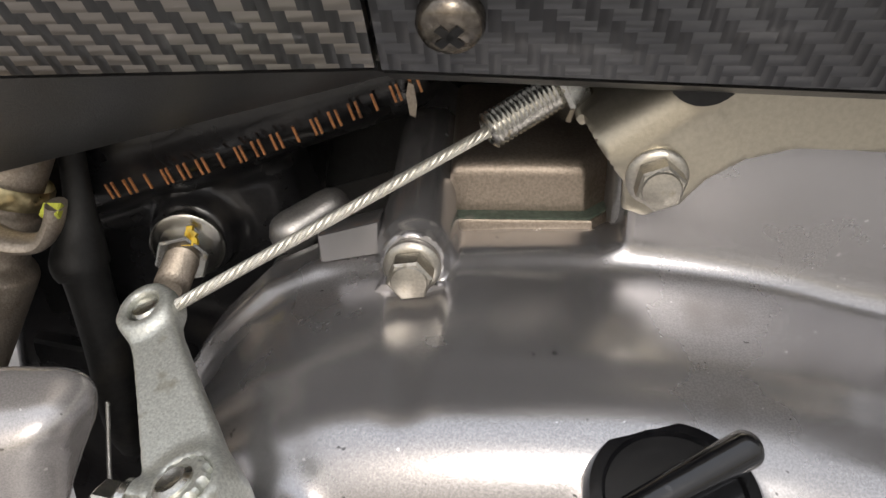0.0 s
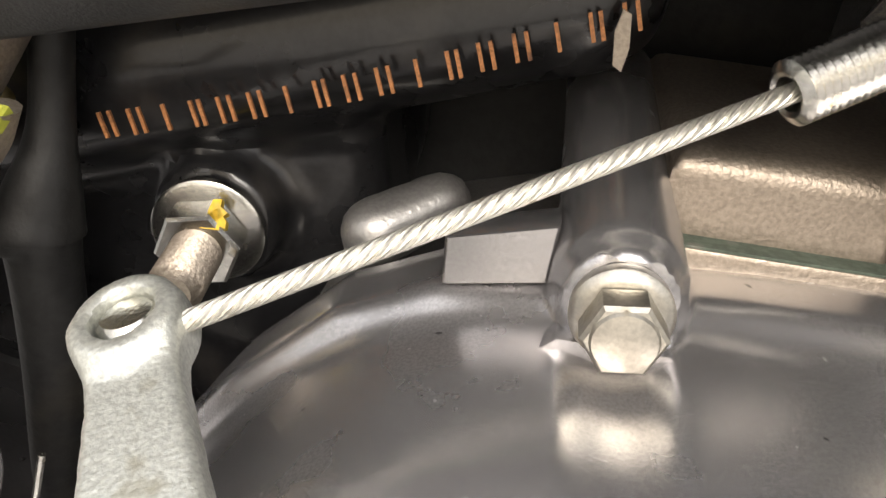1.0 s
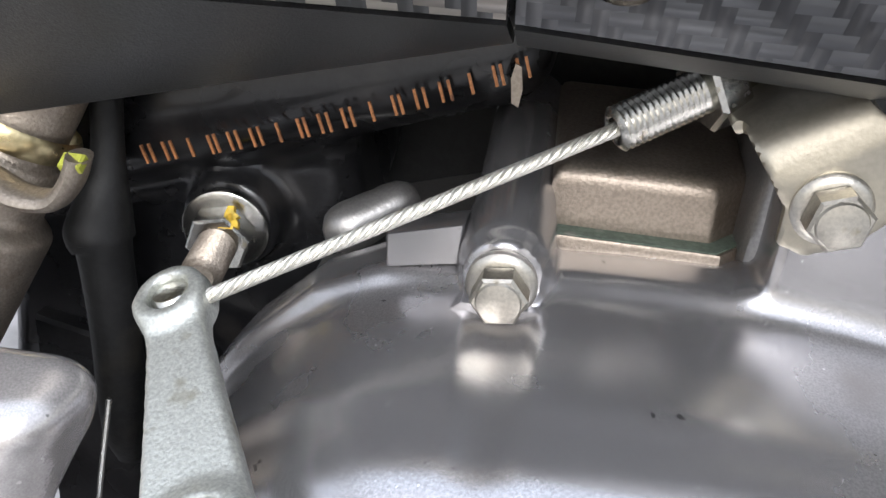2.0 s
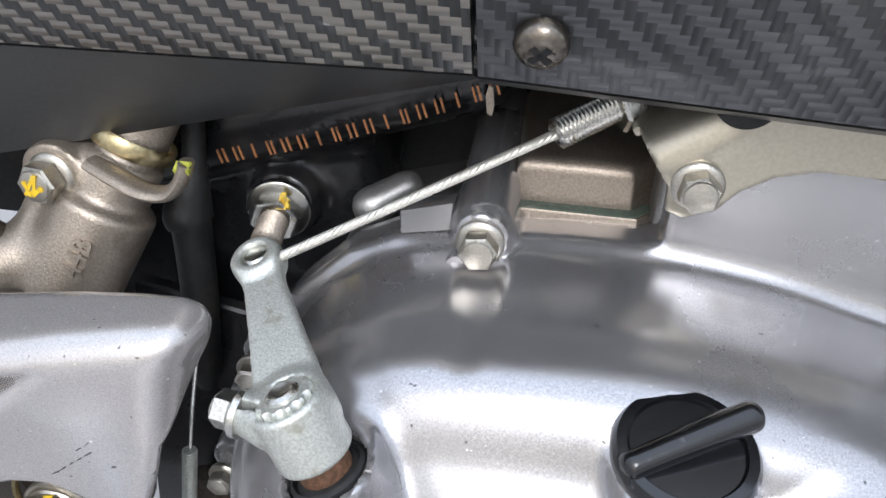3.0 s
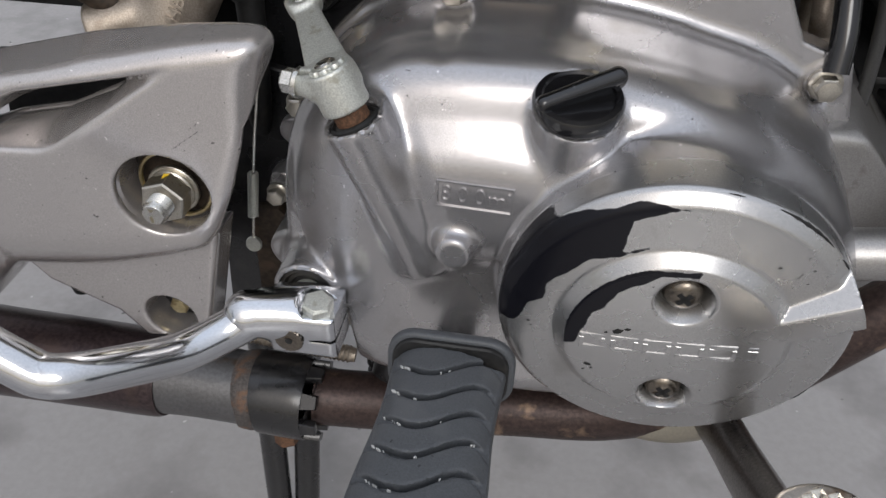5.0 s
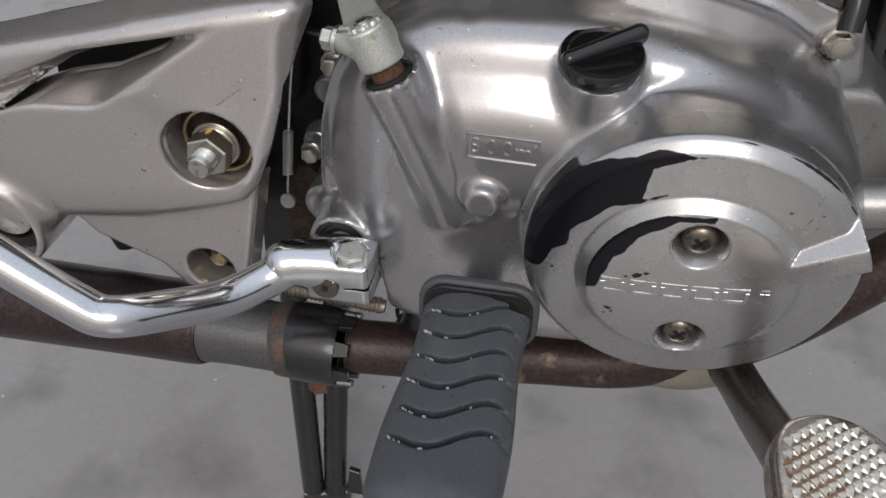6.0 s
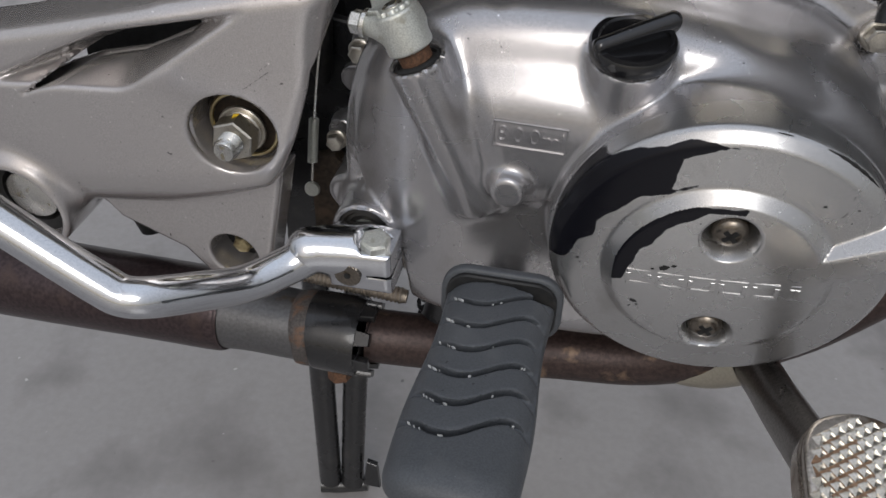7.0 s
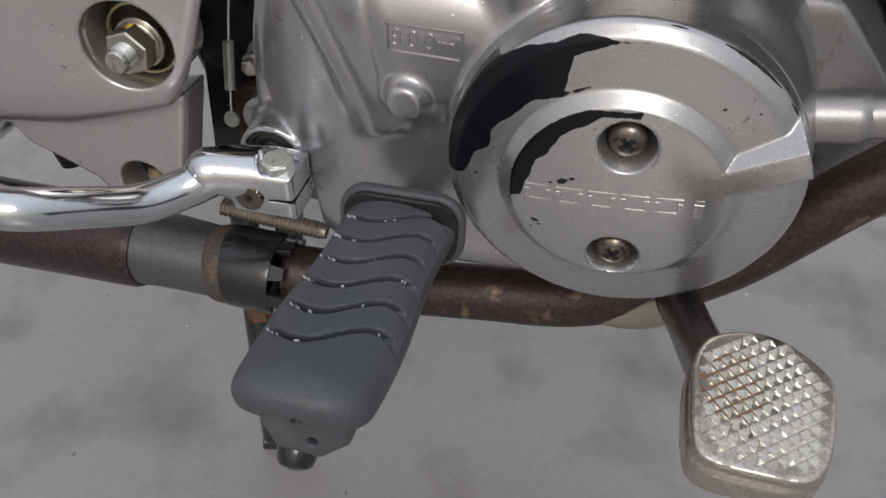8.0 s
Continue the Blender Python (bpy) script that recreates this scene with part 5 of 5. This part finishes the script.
tooth_mesh.from_pydata(tooth_verts, [], [(0, 1, 5, 4), (1, 2, 6, 5), (2, 3, 7, 6), (3, 0, 4, 7), (4, 5, 6, 7)])
tooth_mesh.materials.append(TOOTH)
for i in range(-11, 12):
    for j in range(-11, 12):
        x, y = pitch * (i * math.cos(lattice) - j * math.sin(lattice)), pitch * (i * math.sin(lattice) + j * math.cos(lattice))
        if d_poly(np.array([x], np.float32), np.array([y], np.float32), inside)[0] < -0.0015:
            tooth = new("tooth", tooth_mesh)
            tooth.parent = pedal
            tooth.matrix_basis = pad_pose @ Matrix.Translation((x, y, 0)) @ Matrix.Diagonal((1, 1, random.uniform(0.8, 1.05) * max(0.3, 1 - max(0, x - 0.25 * y - 0.006) * 30), 1))
rust_rng = random.Random(4)
film = [((0.0085 + rust_rng.uniform(-0.002, 0.002)) * math.cos(2 * math.pi * i / 16) - 0.007, (0.0130 + rust_rng.uniform(-0.003, 0.002)) * math.sin(2 * math.pi * i / 16) + 0.003) for i in range(16)]
part("rust_film", placed(prism(film, -0.0004, 0.0003), pad_pose), PADRUST, pedal, "orange rust film between the teeth")
part("pedal_arm", tube([(0.113, 0.006, 0.293, 0.0105), (0.1135, 0.032, 0.278, 0.0115), (0.1115, 0.068, 0.259, 0.0118), (0.106, 0.105, 0.245, 0.0118), (0.092, 0.135, 0.240, 0.0110), (0.040, 0.165, 0.232, 0.0100)], 0.01, 20, 8, 0.55), DULL, pedal, "dull dark steel pedal arm")
part("pedal_stop", tube([(0.104, 0.110, 0.236, 0.0090), (0.092, 0.112, 0.226, 0.0075), (0.078, 0.114, 0.220, 0.0050), (0.062, 0.118, 0.218, 0.0030)], 0.0045, 14, 6), TAN, pedal)

# ---- black side panels with carbon film ----
def panel(rows, t):
    """A shell lofted over rows of points along x, with real thickness."""
    n = len(rows[0])
    outer = [Vector(p) for r in rows for p in r]
    verts = [tuple(p) for p in outer] + [(p.x, p.y + t, p.z + t * 0.4) for p in outer]
    k = len(outer)
    faces = []
    for j in range(len(rows) - 1):
        for i in range(n - 1):
            a, b, c, d = j * n + i, j * n + i + 1, (j + 1) * n + i + 1, (j + 1) * n + i
            faces += [(a, b, c, d), (k + d, k + c, k + b, k + a)]
    for i in range(n - 1):
        faces += [(i + 1, i, k + i, k + i + 1), ((len(rows) - 1) * n + i, (len(rows) - 1) * n + i + 1, k + (len(rows) - 1) * n + i + 1, k + (len(rows) - 1) * n + i)]
    for j in range(len(rows) - 1):
        faces += [(j * n, (j + 1) * n, k + (j + 1) * n, k + j * n), ((j + 1) * n + n - 1, j * n + n - 1, k + j * n + n - 1, k + (j + 1) * n + n - 1)]
    return verts, faces


def panel_rows(x0, x1, edge, crease, y0, top):
    cols = [x0 + (x1 - x0) * i / 24 for i in range(25)]
    low = [(x, y0 + 0.0015, edge(x) - 0.0004) for x in cols]
    lip = [(x, y0 - 0.0010, edge(x) + 0.0004) for x in cols]
    mid = [(x, (y0 + 0.138) / 2 - 0.0008, (edge(x) + crease(x)) / 2) for x in cols]
    bend = [(x, 0.1386, crease(x) - 0.0006) for x in cols]
    bend2 = [(x, 0.1370, crease(x) + 0.0006) for x in cols]
    rise = [(x, 0.1235, 0.4700) for x in cols]
    high = [(x, top, 0.490) for x in cols]
    return [low, lip, mid, bend], [bend2, rise, high]


def left_edge(x):
    return 0.4405 + (x + 0.0168) * 0.25


def left_crease(x):
    return 0.4480 + (x + 0.0150) * 0.02


lower_rows, upper_rows = panel_rows(-0.34, -0.0172, left_edge, left_crease, 0.1580, 0.1195)
side_panel = part("side_panel", panel(lower_rows, 0.0025), MATTE, bike, "black plastic side panel with carbon-pattern film")
part("carbon_film", panel([[(x, y - 0.0004, z) for x, y, z in r] for r in upper_rows], 0.0025), CARBON_LIT, side_panel, "glossy carbon-weave film, brighter lit copy")
# unseen shell above the panels, added to block and shape the sky's light
def sky_block_rows(x0, x1, top):
    cols = [x0 + (x1 - x0) * i / 12 for i in range(13)]
    return [[(x, top + dy, z) for x in cols] for dy, z in ((0.0, 0.493), (0.010, 0.502), (0.055, 0.518), (0.11, 0.525), (0.21, 0.525), (0.29, 0.505), (0.30, 0.47))]


part("body_shell", panel(sky_block_rows(-0.34, -0.0172, 0.1195), 0.003), MATTE, side_panel)
rl, ru = panel_rows(-0.0160, 0.24, lambda x: 0.4420 - (x + 0.0145) * 0.045, lambda x: 0.4475 - (x + 0.0145) * 0.045, 0.1500, 0.1195)
front_panel = part("side_panel", panel(rl, 0.0025), MATTE, bike, "black front side panel held by a screw")
part("carbon_film", panel([[(x, y - 0.0004, z) for x, y, z in r] for r in ru], 0.0025), CARBON_SHADED, front_panel, "ribbed carbon-weave film, darker shaded copy")
part("body_shell", panel(sky_block_rows(-0.0160, 0.24, 0.1195), 0.003), MATTE, front_panel)
pan_screw(front_panel, (-0.0035, 0.1290, 0.4590), (0, -0.87, -0.48), 0.0054, BRONZE, "shiny cross-head panel screw")

# ---- cylinder side and parts beyond the cover ----
for i in range(10):
    z = 0.300 + i * 0.014
    o = [(0.150 + 0.02 * (i % 2), 0.20), (0.30, 0.20), (0.30, 0.33), (0.150, 0.33)]
    part("cooling_fin", prism(o, z, z + 0.0030, 0.0005), DARK, crank)
part("cylinder_block", prism([(0.165, 0.22), (0.30, 0.22), (0.30, 0.32), (0.165, 0.32)], 0.27, 0.47, 0.004), DARK, crank)
part("spark_plug_lead", tube([(0.118, 0.19, 0.47), (0.137, 0.186, 0.43), (0.146, 0.186, 0.385), (0.150, 0.188, 0.335), (0.148, 0.19, 0.29)], 0.0028, 12), MATTE, bike, "thin black lead beside the cylinder")
part("oil_line", join(tube([(0.122, 0.205, 0.45), (0.128, 0.205, 0.41), (0.128, 0.205, 0.37)], 0.009, 16), tube([(0.112, 0.18, 0.42), (0.120, 0.178, 0.405), (0.124, 0.180, 0.385)], 0.006, 14)), CAST, bike, "dull tan metal oil line")
part("breather_hose", tube([(0.1235, 0.152, 0.3805), (0.1240, 0.157, 0.392), (0.1225, 0.166, 0.410), (0.118, 0.178, 0.445)], 0.0046, 18), CAPBLK, bike, "black rubber hose above the cover bolt")
part("inner_mudguard", placed(prism([(-0.10, -0.05), (0.06, -0.05), (0.08, 0.06), (-0.10, 0.10)], -0.003, 0.003, 0.001), facing(-0.235, 0.215, 0.405)), DARK, bike, "rough black inner mudguard")
